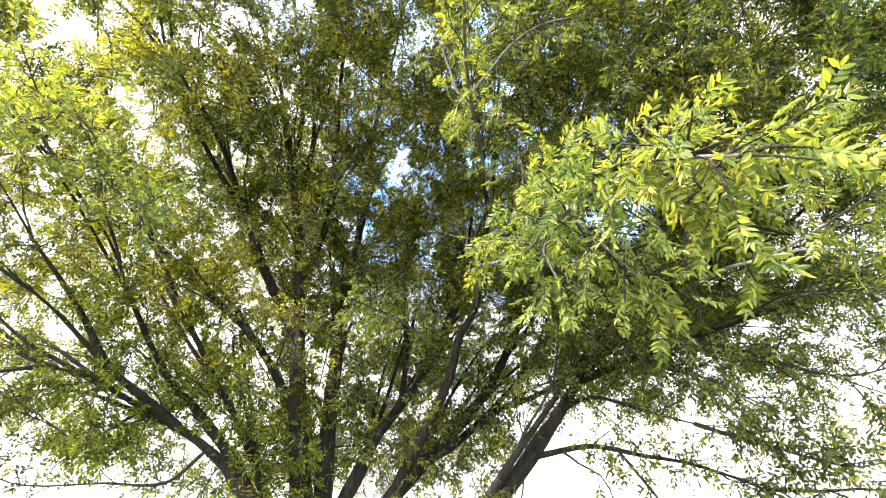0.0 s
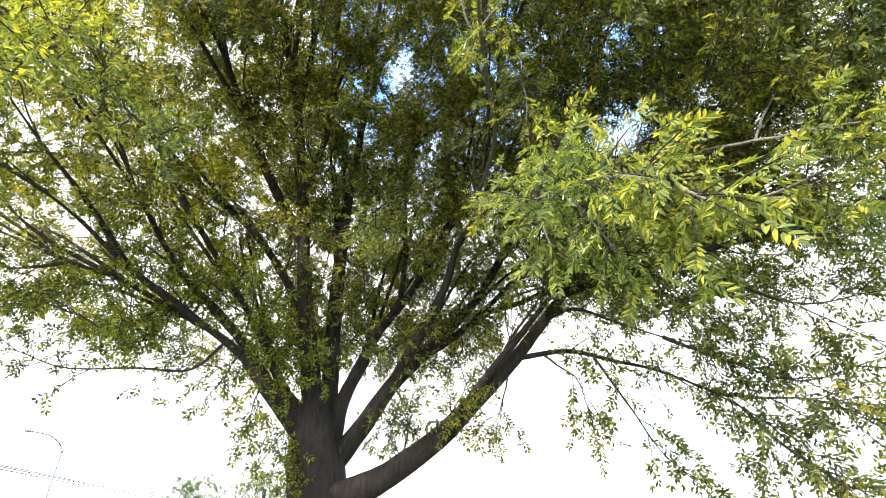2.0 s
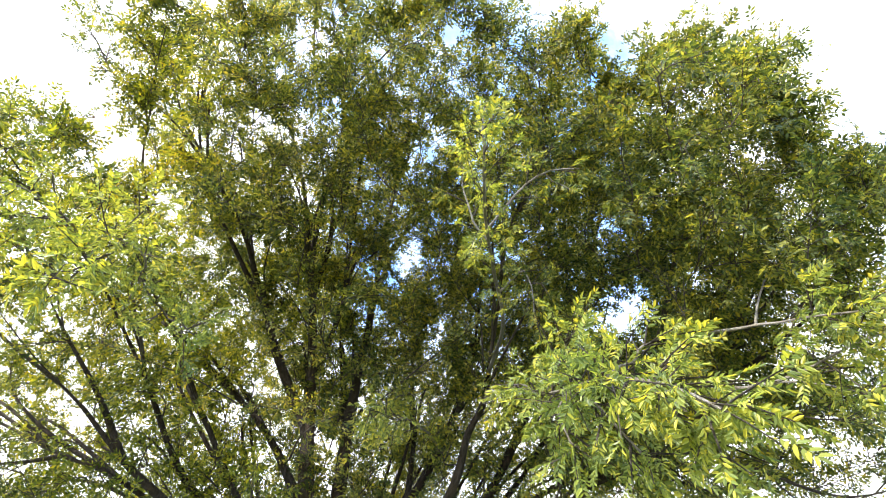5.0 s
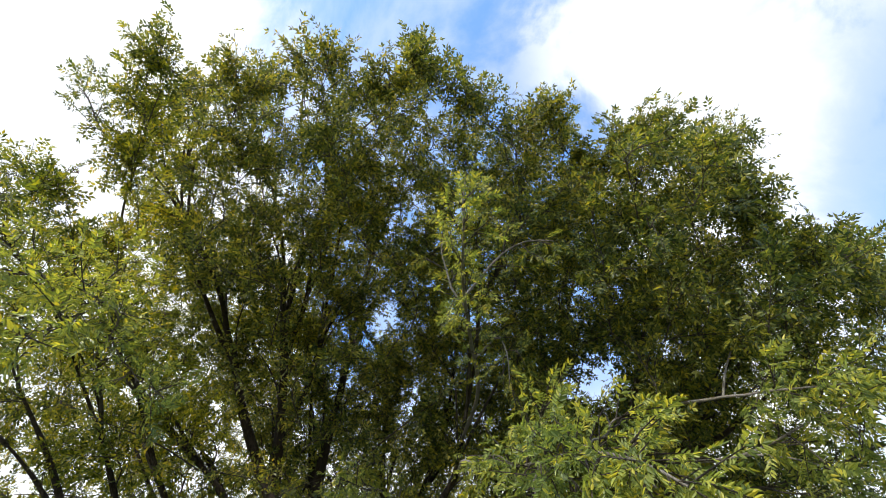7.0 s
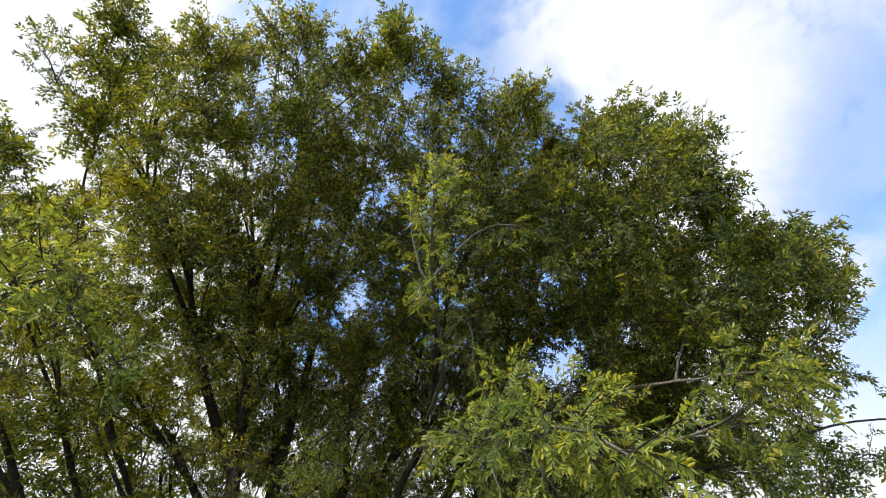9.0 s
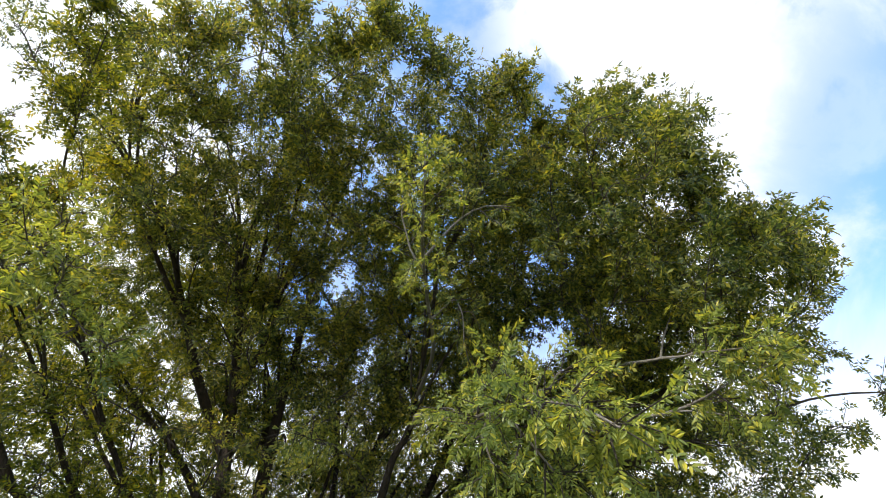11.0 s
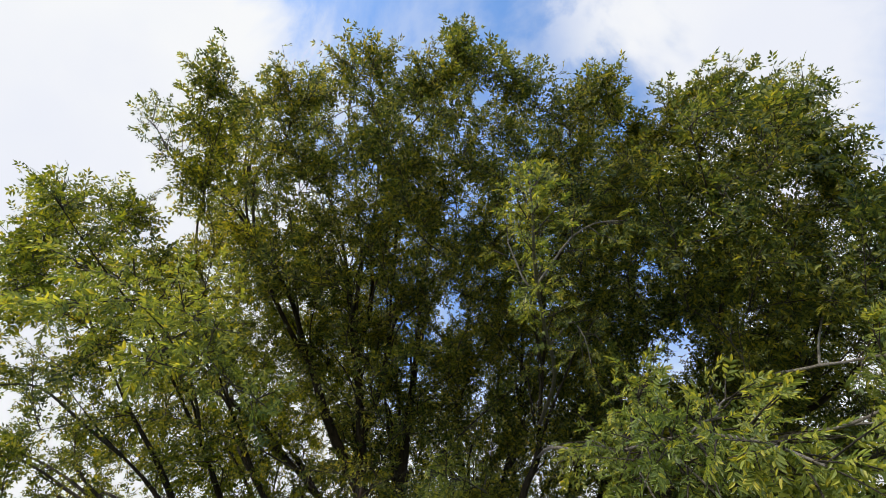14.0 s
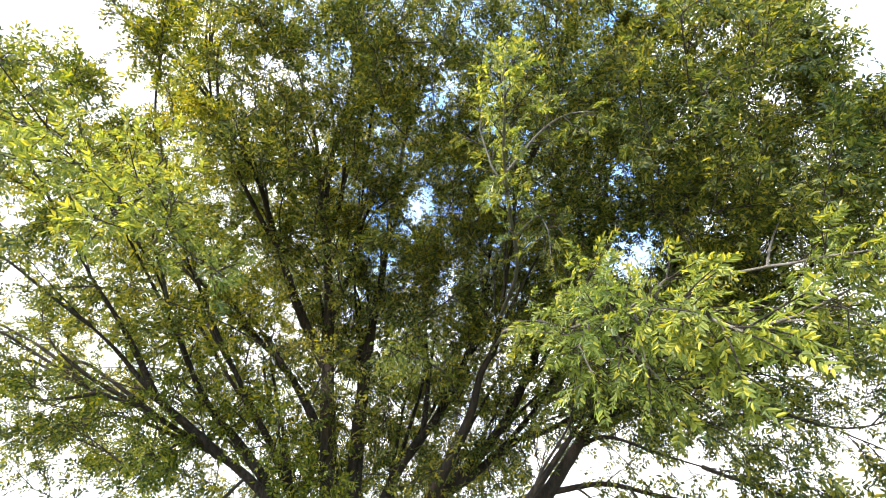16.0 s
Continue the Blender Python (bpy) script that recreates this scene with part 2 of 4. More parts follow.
def sprouts(rng, line, r0, r1, first, step, reach, droop, fill, leaf, mesh, bag, tight=1.0):
    """Side branches off a limb, twigs off those, and the leaves' places along the twigs."""
    seg = np.linalg.norm(np.diff(line, axis=0), axis=1)
    run = np.concatenate([[0], np.cumsum(seg)])
    total = run[-1]
    way = unit(np.gradient(line, axis=0))
    s = total * first
    golden = rng.random() * 6
    while s < total:
        f = s / total
        p = np.array([np.interp(s, run, line[:, k]) for k in range(3)])
        t = way[min(len(way) - 1, int(np.searchsorted(run, s)))]
        golden += 2.4 + rng.uniform(-0.5, 0.5)
        a = unit(np.cross(t, [0.2, 0.1, 0.97]))
        b = np.cross(t, a)
        out = a * math.cos(golden) + b * math.sin(golden)
        lean = rng.uniform(0.55, 1.0)
        d = unit(t * (1.15 - 0.35 * lean) + out * lean + np.array([0, 0, rng.uniform(-0.05, 0.35) - droop]))
        L = reach * rng.uniform(0.55, 1.15) * (1.0 - 0.45 * max(0, f - 0.5))
        n = 6
        bend = np.array([rng.uniform(-0.25, 0.25), rng.uniform(-0.25, 0.25), rng.uniform(-0.15, 0.3) - droop * 1.2])
        u = np.linspace(0, 1, n)[:, None]
        branch = p + d * L * u + bend * L * 0.5 * u**2 + 0.02 * L * rng.standard_normal((n, 3)) * u
        rb = max(0.006, 0.011 * L + 0.003)
        tube(mesh, branch, np.linspace(rb, 0.004, n), 4)
        twigs(rng, branch, L, droop, fill, leaf, mesh, bag, tight)
        s += step * rng.uniform(0.6, 1.4)
    tail = line[int(len(line) * 0.8):]
    twigs(rng, tail, np.linalg.norm(tail[-1] - tail[0]), droop, fill, leaf, mesh, bag, tight)


def twigs(rng, branch, L, droop, fill, leaf, mesh, bag, tight=1.0):
    count = max(3, int(L / 0.09 * fill))
    for k in range(count):
        u = 0.12 + 0.88 * (k + rng.random()) / count
        x = u * (len(branch) - 1)
        i = min(int(x), len(branch) - 2)
        p = branch[i] + (branch[i + 1] - branch[i]) * (x - i)
        t = unit(branch[i + 1] - branch[i])
        out = unit(rng.standard_normal(3) + np.array([0, 0, 0.25]))
        d = unit(t * 0.7 + out * 0.8)
        l = rng.uniform(0.18, 0.46) * (1.1 - 0.4 * u) * tight
        if k == count - 1:
            d, l = t, l * 1.2
        w = np.linspace(0, 1, 3)[:, None]
        line = p + d * l * w + np.array([0, 0, rng.uniform(-0.1, 0.08) - droop * 0.5]) * l * w**2
        tube(mesh, line, np.linspace(0.0045, 0.002, 3), 3)
        m = max(3, int(l / 0.052))
        v = (0.1 + 0.9 * (np.arange(m) + rng.random(m)) / m)[:, None]
        at = p + d * l * v + np.array([0, 0, -droop * 0.4]) * l * v**2
        side = unit(rng.standard_normal((m, 3)))
        go = unit(d * 0.75 + side * 0.75 + np.array([0, 0, -0.36 - 0.5 * droop]))
        bag[0].append(at)
        bag[1].append(go)
        bag[2].append(leaf * rng.uniform(0.7, 1.2, m))


def limb(name, nodes, r0, first=0.35, step=0.27, reach=1.0, droop=0.0, fill=1.0, leaf=0.125, gold=False, fine=False, wander=0.03, offshoots=1.25, leafy=False, single=0):
    """One limb of the tree; a leafy one carries twigs and leaves of its own."""
    rng = np.random.default_rng(700 + len(LINES))
    length = sum(math.dist(a, b) for a, b in zip(nodes, nodes[1:]))
    n = max(8, int(length / 0.13))
    line = spline(nodes, n)
    u = np.linspace(0, 1, n)
    sway = np.stack([np.sin(u * rng.uniform(5, 11) + rng.random() * 6) for _ in range(3)], -1) * wander * (u * (1.2 - u) * 2)[:, None]
    line = line + sway
    LINES[name if name not in LINES else f"{name} {len(LINES)}"] = line
    wood = Mesh()
    radii = 0.005 + (r0 - 0.005) * (1 - u) ** 1.4
    tube(wood, line, radii, 14 if r0 > 0.06 else 7, 0.05 if r0 > 0.05 else 0.02, rng)
    ob = wood.link("limb", BARK if r0 > 0.03 else PALE_TWIG if fine else TWIG, tree)
    if not leafy:
        BOUGHS.append((ob, line, first, gold))
        return line
    stems, bag = Mesh(), ([], [], [])
    tight = 0.5 if fine else 1.0
    sprouts(rng, line, r0, 0.005, first, step, reach, droop, fill, leaf, stems, bag, tight)
    seg = np.concatenate([[0], np.cumsum(np.linalg.norm(np.diff(line, axis=0), axis=1))])
    way = unit(np.gradient(line, axis=0))
    for k in range(int(length * offshoots)):
        f = first * 0.85 + (0.95 - first * 0.85) * (k + rng.random()) / max(1, int(length * offshoots))
        i = min(n - 1, int(np.searchsorted(seg, f * seg[-1])))
        a = unit(np.cross(way[i], unit(rng.standard_normal(3))))
        d = unit(way[i] + a * rng.uniform(0.45, 0.85) + np.array([0, 0, 0.18 - droop]))
        l = rng.uniform(0.9, 2.1) * (1.15 - 0.55 * f) * min(1.0, length / 4.0 + 0.2)
        d2 = unit(d + way[i] * 0.5 + np.array([0, 0, 0.25 - 1.5 * droop]) + 0.25 * rng.standard_normal(3))
        shoot = spline([line[i], line[i] + d * l * 0.45, line[i] + d * l * 0.45 + d2 * l * 0.55], max(7, int(l / 0.18)))
        shoot[1:-1] += 0.012 * rng.standard_normal((len(shoot) - 2, 3))
        r = min(0.6 * radii[i], 0.016 * l + 0.006)
        tube(stems, shoot, np.linspace(r, 0.004, len(shoot)), 6)
        sprouts(rng, shoot, r, 0.004, 0.22, step, reach * 0.62, droop, fill, leaf, stems, bag, tight)
    tagged(stems.link("brushwood", TWIG, ob), kind="stuff")
    mat = LEAF_SUNLIT if gold and fine else LEAF_GOLD if gold else LEAF
    if single:
        bag = single_leaves(rng, bag, single, mat, ob)
    leaves = Mesh()
    lay_leaves(leaves, rng, *bag, SHAPES_FINE if fine else SHAPES)
    tagged(leaves.link("foliage", mat, ob, smooth=False), kind="stuff")
    return line


LEAF_MESHES = {}


def single_leaves(rng, bag, count, mat, parent):
    """Sets the outermost leaves of a spray as objects of their own, which share a few meshes; gives back the rest."""
    places, ways, sizes = np.concatenate(bag[0]), unit(np.concatenate(bag[1])), np.concatenate(bag[2])
    order = np.argsort(places[:, 1])
    for i in order[:count]:
        k = int(rng.integers(0, len(SHAPES_FINE)))
        if (k, mat.name) not in LEAF_MESHES:
            v, f = SHAPES_FINE[k]
            me = bpy.data.meshes.new("leaf")
            me.from_pydata([tuple(c) for c in v], [], [tuple(int(n) for n in q) for q in f])
            me.materials.append(mat)
            LEAF_MESHES[k, mat.name] = me
        side = unit(np.cross(np.array([0, 0, 1.0]) + rng.standard_normal(3), ways[i]))
        face = np.cross(ways[i], side)
        ob = new("leaf", LEAF_MESHES[k, mat.name])
        ob.parent = parent
        turn = np.stack([ways[i], side, face], -1) * sizes[i]
        ob.matrix_basis = Matrix([[*turn[0], places[i][0]], [*turn[1], places[i][1]], [*turn[2], places[i][2]], [0, 0, 0, 1]])
    rest = order[count:]
    return [places[rest]], [ways[rest]], [sizes[rest]]


def joint(name, place):
    """The point of a limb's middle line that lies nearest to a place."""
    line = LINES[name]
    return tuple(line[int(np.argmin(np.linalg.norm(line - np.array(place), axis=1)))])


# trunk
rng0 = np.random.default_rng(2)
trunk_line = spline([(-1.16, 5.92, -0.15), (-1.18, 5.92, 0.5), (-1.25, 5.91, 1.3), (-1.33, 5.9, 1.95), (-1.41, 5.88, 2.4), (-1.47, 5.87, 2.75), (-1.52, 5.85, 3.1)], 46)
flare = np.linspace(0, 1, 46)
trunk_mesh = Mesh()
tube(trunk_mesh, trunk_line, np.interp(flare, [0, 0.06, 0.16, 0.5, 0.66, 0.8, 1.0], [0.52, 0.42, 0.345, 0.325, 0.32, 0.27, 0.13]), 32, 0.05, rng0)
trunk_mesh.link("trunk", BARK, tree)

# the upright stems
limb("stem", [(-1.36, 5.90, 2.12), (-1.52, 5.85, 3.00), (-1.72, 5.80, 4.00), (-1.85, 5.70, 4.87), (-1.95, 5.60, 5.73), (-2.09, 5.30, 6.81), (-2.20, 4.70, 7.50), (-2.36, 4.30, 8.32), (-2.55, 3.80, 8.96), (-2.80, 3.30, 9.47), (-2.99, 2.90, 9.65)], 0.15)
limb("stem_fork", [joint("stem", (-2.08, 4.95, 6.87)), (-1.94, 4.60, 7.92), (-1.97, 4.20, 8.82), (-1.88, 3.60, 9.33), (-1.78, 3.00, 9.63)], 0.05)
limb("stem_fork_b", [joint("stem", (-2.16, 4.70, 7.36)), (-2.18, 4.40, 8.77), (-2.23, 3.70, 9.54), (-2.21, 2.90, 9.68)], 0.045)
limb("twin", [(-1.27, 5.95, 2.37), (-1.33, 6.00, 2.90), (-1.41, 6.00, 4.09), (-1.43, 5.95, 5.29), (-1.41, 5.90, 6.27), (-1.35, 5.90, 7.17), (-1.30, 5.80, 8.21), (-1.23, 5.60, 9.25), (-1.11, 5.10, 9.30), (-0.98, 4.50, 9.96), (-0.79, 3.90, 10.43)], 0.13)
limb("twin_fork", [joint("twin", (-1.33, 5.85, 7.68)), (-1.03, 6.20, 9.86), (-0.67, 6.00, 10.06), (-0.34, 5.60, 11.19)], 0.055)
limb("cross", [joint("stem", (-1.91, 5.55, 5.94)), (-1.78, 5.50, 6.92), (-1.67, 5.40, 7.90), (-1.34, 5.20, 8.47), (-0.79, 4.90, 8.80), (-0.26, 4.50, 9.11)], 0.05)
limb("cross_b", [joint("stem", (-1.91, 5.55, 5.74)), (-1.76, 5.40, 6.72), (-1.68, 5.20, 7.56), (-1.66, 4.90, 8.34), (-1.55, 4.20, 8.79), (-1.43, 3.60, 9.30)], 0.05)
# limbs that lean over the lawn on the golden-leaved side
limb("lean", [joint("stem", (-1.94, 5.70, 5.13)), (-2.25, 5.60, 5.72), (-2.55, 5.30, 6.28), (-2.75, 5.00, 6.74), (-2.93, 4.70, 7.08), (-3.06, 4.20, 7.38), (-3.28, 3.50, 7.60), (-3.67, 2.80, 7.91), (-4.03, 2.30, 8.01), (-4.32, 2.00, 8.22)], 0.085)
limb("lean_b", [joint("lean", (-2.75, 4.95, 6.78)), (-3.09, 4.70, 7.15), (-3.37, 4.20, 7.53), (-3.58, 3.60, 7.91), (-3.61, 2.90, 8.24), (-3.50, 2.20, 8.68), (-3.50, 1.70, 9.43)], 0.05, gold=True)
limb("fan_a", [joint("stem", (-1.72, 5.80, 4.00)), (-2.17, 5.90, 4.78), (-2.63, 5.90, 5.36), (-3.13, 5.80, 5.76), (-3.64, 5.60, 6.16), (-4.12, 5.30, 6.57), (-4.41, 4.90, 6.88), (-4.87, 4.30, 7.39)], 0.07, gold=True)
limb("fan_b", [joint("stem", (-1.51, 5.85, 2.74)), (-1.85, 5.75, 3.11), (-2.12, 5.70, 3.58), (-2.44, 5.60, 4.10), (-2.76, 5.50, 4.56), (-3.15, 5.30, 5.12), (-3.47, 5.00, 5.61), (-3.71, 4.60, 6.02), (-3.90, 4.20, 6.39), (-4.20, 3.50, 6.81)], 0.075, gold=True)
limb("fan_c", [joint("stem", (-1.48, 5.85, 2.58)), (-2.01, 5.70, 3.16), (-2.39, 5.60, 3.65), (-2.80, 5.50, 4.08), (-3.16, 5.40, 4.40), (-3.47, 5.10, 4.81), (-3.79, 4.80, 5.32), (-3.96, 4.40, 5.70), (-4.21, 4.00, 6.02), (-4.38, 3.30, 6.16)], 0.085, gold=True)
limb("fan_d", [joint("stem", (-1.44, 5.85, 2.42)), (-2.13, 5.60, 3.21), (-2.35, 5.50, 3.48), (-2.76, 5.40, 3.79), (-3.18, 5.30, 3.99), (-3.84, 5.10, 4.27), (-4.52, 5.00, 4.46), (-4.97, 4.90, 4.68), (-5.53, 4.60, 4.90)], 0.085, gold=True)
limb("fan_e", [joint("fan_d", (-2.89, 5.35, 3.85)), (-3.35, 5.00, 4.15), (-3.72, 4.80, 4.40), (-4.18, 4.50, 4.74), (-4.51, 4.10, 4.98), (-4.96, 3.60, 5.37)], 0.06, gold=True)
limb("fan_f", [joint("fan_e", (-3.63, 4.85, 4.34)), (-4.09, 4.50, 4.93), (-4.42, 4.10, 5.37), (-4.83, 3.80, 5.83), (-5.20, 3.40, 6.23)], 0.045, gold=True)
limb("fan_g", [joint("fan_d", (-4.48, 5.00, 4.45)), (-4.73, 4.90, 4.33), (-5.02, 4.80, 4.28), (-5.44, 4.60, 4.30)], 0.03, 0.25, reach=0.5, fill=0.7, gold=True, offshoots=0.8, leafy=True)
limb("low_twig", [joint("fan_d", (-2.54, 5.45, 3.62)), (-2.90, 5.40, 3.26), (-3.50, 5.30, 3.28), (-4.25, 5.20, 3.23), (-4.73, 5.10, 3.38)], 0.022, 0.2, reach=0.35, fill=0.55, droop=0.08, offshoots=0.5, leafy=True)
limb("low_twig_b", [joint("fan_d", (-3.26, 5.30, 4.02)), (-3.62, 5.00, 3.56), (-4.07, 4.90, 3.76), (-4.63, 4.80, 3.94)], 0.02, 0.2, reach=0.4, fill=0.55, droop=0.1, offshoots=0.6, leafy=True)
# limbs that fan out behind the trunk
limb("rise_a", [(-1.24, 5.95, 2.37), (-1.18, 5.95, 3.03), (-0.96, 6.00, 3.59), (-0.82, 6.10, 4.02), (-0.50, 6.20, 4.54), (-0.20, 6.20, 5.05), (0.08, 6.20, 5.80), (0.34, 6.10, 6.49), (0.51, 5.90, 7.39), (0.63, 5.50, 8.14), (0.94, 5.00, 8.88), (1.00, 4.30, 9.31)], 0.1)
limb("rise_b", [(-1.25, 5.90, 2.25), (-0.87, 5.90, 2.79), (-0.57, 6.00, 3.27), (-0.22, 6.10, 3.68), (0.23, 6.30, 4.25), (0.62, 6.40, 4.80), (1.00, 6.50, 5.49), (1.35, 6.50, 6.25), (1.65, 6.30, 7.05), (1.90, 6.00, 7.93), (2.26, 5.40, 8.65), (2.31, 4.60, 9.12)], 0.125)
limb("rise_c", [joint("rise_b", (-0.57, 6.00, 3.26)), (-0.36, 5.70, 3.63), (-0.13, 5.60, 4.06), (0.08, 5.50, 4.50), (0.22, 5.40, 4.96), (0.44, 5.30, 5.30), (0.54, 5.20, 5.75), (0.64, 5.00, 6.28), (0.76, 4.70, 6.85), (0.80, 4.30, 7.40), (1.10, 3.60, 7.75), (1.12, 2.90, 8.02)], 0.08)
limb("rise_d", [joint("rise_b", (-0.19, 6.10, 3.70)), (0.16, 6.40, 4.03), (0.68, 6.60, 4.56), (1.26, 6.80, 5.25), (1.80, 6.90, 6.07), (2.36, 6.80, 6.96), (2.81, 6.30, 7.73)], 0.07)
limb("rise_e", [joint("rise_b", (1.19, 6.50, 5.86)), (1.32, 6.30, 6.56), (1.72, 6.10, 7.23), (2.22, 5.80, 7.75), (2.51, 5.30, 8.16), (2.59, 4.60, 8.43), (3.13, 3.90, 8.37), (3.08, 3.10, 8.38)], 0.07)
limb("rise_f", [joint("rise_d", (0.68, 6.60, 4.56)), (1.34, 6.40, 4.68), (2.16, 6.40, 5.18), (3.06, 6.20, 5.81), (3.91, 5.80, 6.43), (4.51, 5.30, 7.05)], 0.05)
limb("rise_g", [joint("rise_a", (-0.58, 6.20, 4.45)), (-0.53, 6.60, 5.59), (-0.65, 6.90, 6.91), (-0.63, 6.90, 8.22), (-0.53, 6.60, 9.56)], 0.045)
# the long low limb and its forks
limb("low", [(-1.28, 5.80, 1.89), (-0.79, 5.70, 2.09), (-0.48, 5.60, 2.24), (0.02, 5.50, 2.59), (0.47, 5.45, 3.03), (0.87, 5.40, 3.43), (1.22, 5.30, 3.84), (1.59, 5.20, 4.29), (2.04, 5.10, 4.69), (2.47, 4.80, 4.95), (2.89, 4.40, 5.12), (3.22, 3.90, 5.33), (3.35, 3.30, 5.52)], 0.17)
limb("low_fork", [joint("low", (0.14, 5.50, 2.69)), (0.39, 5.35, 3.01), (0.66, 5.30, 3.36), (0.92, 5.20, 3.65), (1.27, 5.10, 4.05), (1.67, 4.90, 4.50), (2.04, 4.60, 4.89), (2.30, 4.20, 5.28), (2.46, 3.80, 5.62), (2.48, 3.30, 5.88)], 0.06)
limb("low_fork_b", [joint("low", (1.59, 5.20, 4.29)), (2.18, 5.00, 4.41), (2.63, 4.60, 4.38), (3.14, 4.20, 4.40), (3.48, 3.70, 4.33), (3.78, 3.20, 4.34)], 0.055)
limb("low_fork_c", [joint("low", (2.89, 4.40, 5.12)), (3.18, 3.90, 4.94), (3.43, 3.30, 5.00), (3.47, 2.70, 5.08)], 0.055)
# drooping branches
limb("droop_a", [joint("low", (1.30, 5.30, 3.93)), (1.56, 5.20, 4.03), (1.89, 5.00, 3.85), (2.37, 4.80, 3.62), (2.83, 4.50, 3.23)], 0.035, 0.15, 0.20, 0.48, 0.16, 0.75, leaf=0.135, offshoots=0.7, leafy=True)
limb("droop_b", [joint("low", (0.87, 5.40, 3.43)), (1.54, 5.30, 3.55), (2.03, 5.20, 3.39), (2.43, 5.10, 3.25), (2.91, 4.90, 2.97), (3.31, 4.70, 2.63), (3.54, 4.50, 2.17)], 0.035, 0.15, 0.20, 0.48, 0.16, 0.75, leaf=0.135, offshoots=0.7, leafy=True)
limb("droop_c", [joint("droop_b", (1.86, 5.25, 3.47)), (1.95, 5.10, 3.06), (2.11, 5.10, 2.85), (2.29, 5.00, 2.40), (2.59, 4.90, 2.08)], 0.018, 0.5, 0.2, 0.4, 0.2, 0.8, leaf=0.15, offshoots=0.5, leafy=True)
limb("droop_d", [joint("droop_a", (2.37, 4.80, 3.62)), (2.67, 4.60, 3.37), (2.98, 4.40, 3.12), (3.37, 4.20, 2.96), (3.86, 4.00, 3.06)], 0.025, 0.15, 0.20, 0.48, 0.16, 0.75, leaf=0.135, offshoots=0.7, leafy=True)
limb("droop_e", [joint("low_fork_b", (2.63, 4.60, 4.38)), (3.08, 4.20, 3.93), (3.57, 4.00, 3.64), (4.07, 3.70, 3.65)], 0.03, 0.15, 0.20, 0.48, 0.16, 0.75, leaf=0.135, offshoots=0.7, leafy=True)
limb("droop_f", [joint("droop_b", (2.91, 4.90, 2.97)), (3.20, 4.60, 2.86), (3.63, 4.40, 2.83), (3.93, 4.20, 2.56)], 0.022, 0.15, 0.20, 0.48, 0.16, 0.75, leaf=0.135, offshoots=0.7, leafy=True)
limb("droop_g", [joint("droop_b", (3.12, 4.80, 2.81)), (3.27, 4.50, 2.37), (3.56, 4.30, 2.07), (3.79, 4.10, 2.02)], 0.022, 0.15, 0.20, 0.48, 0.16, 0.75, leaf=0.135, offshoots=0.7, leafy=True)
limb("droop_h", [joint("droop_b", (1.22, 5.35, 3.62)), (1.49, 5.20, 3.26), (1.66, 5.10, 2.78)], 0.016, 0.2, 0.2, 0.4, 0.2, 0.8, leaf=0.15, offshoots=0.5, leafy=True)
limb("droop_i", [joint("low", (0.80, 5.40, 3.33)), (0.74, 5.30, 2.94), (0.61, 5.30, 2.73)], 0.012, 0.2, 0.2, 0.3, 0.2, 0.7, leaf=0.13, offshoots=0.5, leafy=True)
limb("droop_j", [joint("low", (2.04, 5.10, 4.69)), (2.23, 4.70, 4.13), (2.61, 4.40, 3.81), (2.93, 4.10, 3.34)], 0.025, 0.15, 0.20, 0.48, 0.16, 0.75, leaf=0.135, offshoots=0.7, leafy=True)
# bare-stemmed twigs with leafy ends, close over the path
limb("reach_a", [joint("low_fork_b", (2.27, 4.00, 4.95)), (2.25, 3.30, 4.70), (2.38, 2.60, 4.44), (2.40, 2.20, 4.14), (2.33, 1.80, 3.81), (2.42, 1.50, 3.64)], 0.022, 0.76, 0.12, 0.36, 0.06, 1.0, 0.15, gold=True, fine=True, wander=0.03, offshoots=0, leafy=True, single=50)
limb("reach_b", [joint("low", (2.01, 4.20, 4.42)), (2.34, 3.40, 4.28), (2.38, 2.90, 4.05), (2.39, 2.40, 3.85), (2.48, 2.00, 3.72), (2.59, 1.70, 3.64)], 0.026, 0.76, 0.12, 0.36, 0.06, 1.0, 0.15, gold=True, fine=True, wander=0.03, offshoots=0, leafy=True, single=50)
limb("reach_c", [joint("reach_a", (2.41, 2.55, 4.41)), (2.53, 2.50, 4.59), (2.75, 2.50, 4.92), (3.04, 2.45, 5.24), (3.21, 2.40, 5.50)], 0.012, 0.7, 0.2, 0.3, 0.05, 0.8, 0.14, fine=True, wander=0.02, offshoots=0.5, leafy=True)
limb("reach_d", [joint("reach_b", (2.37, 2.90, 4.04)), (2.54, 2.70, 3.96), (2.63, 2.50, 3.80), (2.78, 2.40, 3.66)], 0.012, 0.5, 0.2, 0.3, 0.1, 0.8, 0.14, gold=True, fine=True, wander=0.02, offshoots=0.5, leafy=True)
# the spray that hangs nearest
limb("spray", [joint("rise_c", (0.44, 5.30, 5.30)), (0.35, 4.00, 4.63), (0.24, 2.77, 3.89), (0.37, 2.30, 3.56), (0.46, 1.90, 3.31), (0.51, 1.40, 3.05), (0.57, 1.05, 2.84), (0.64, 0.85, 2.67), (0.68, 0.70, 2.50)], 0.017, 0.72, 0.06, 0.15, 0.1, 2.2, 0.105, gold=True, fine=True, wander=0.01, offshoots=0, leafy=True, single=110)
limb("spray_b", [joint("spray", (0.47, 1.85, 3.28)), (0.52, 1.70, 3.36), (0.52, 1.50, 3.36)], 0.006, 0.1, 0.06, 0.14, 0.1, 2.2, 0.105, gold=True, fine=True, wander=0.015, offshoots=0, leafy=True, single=40)
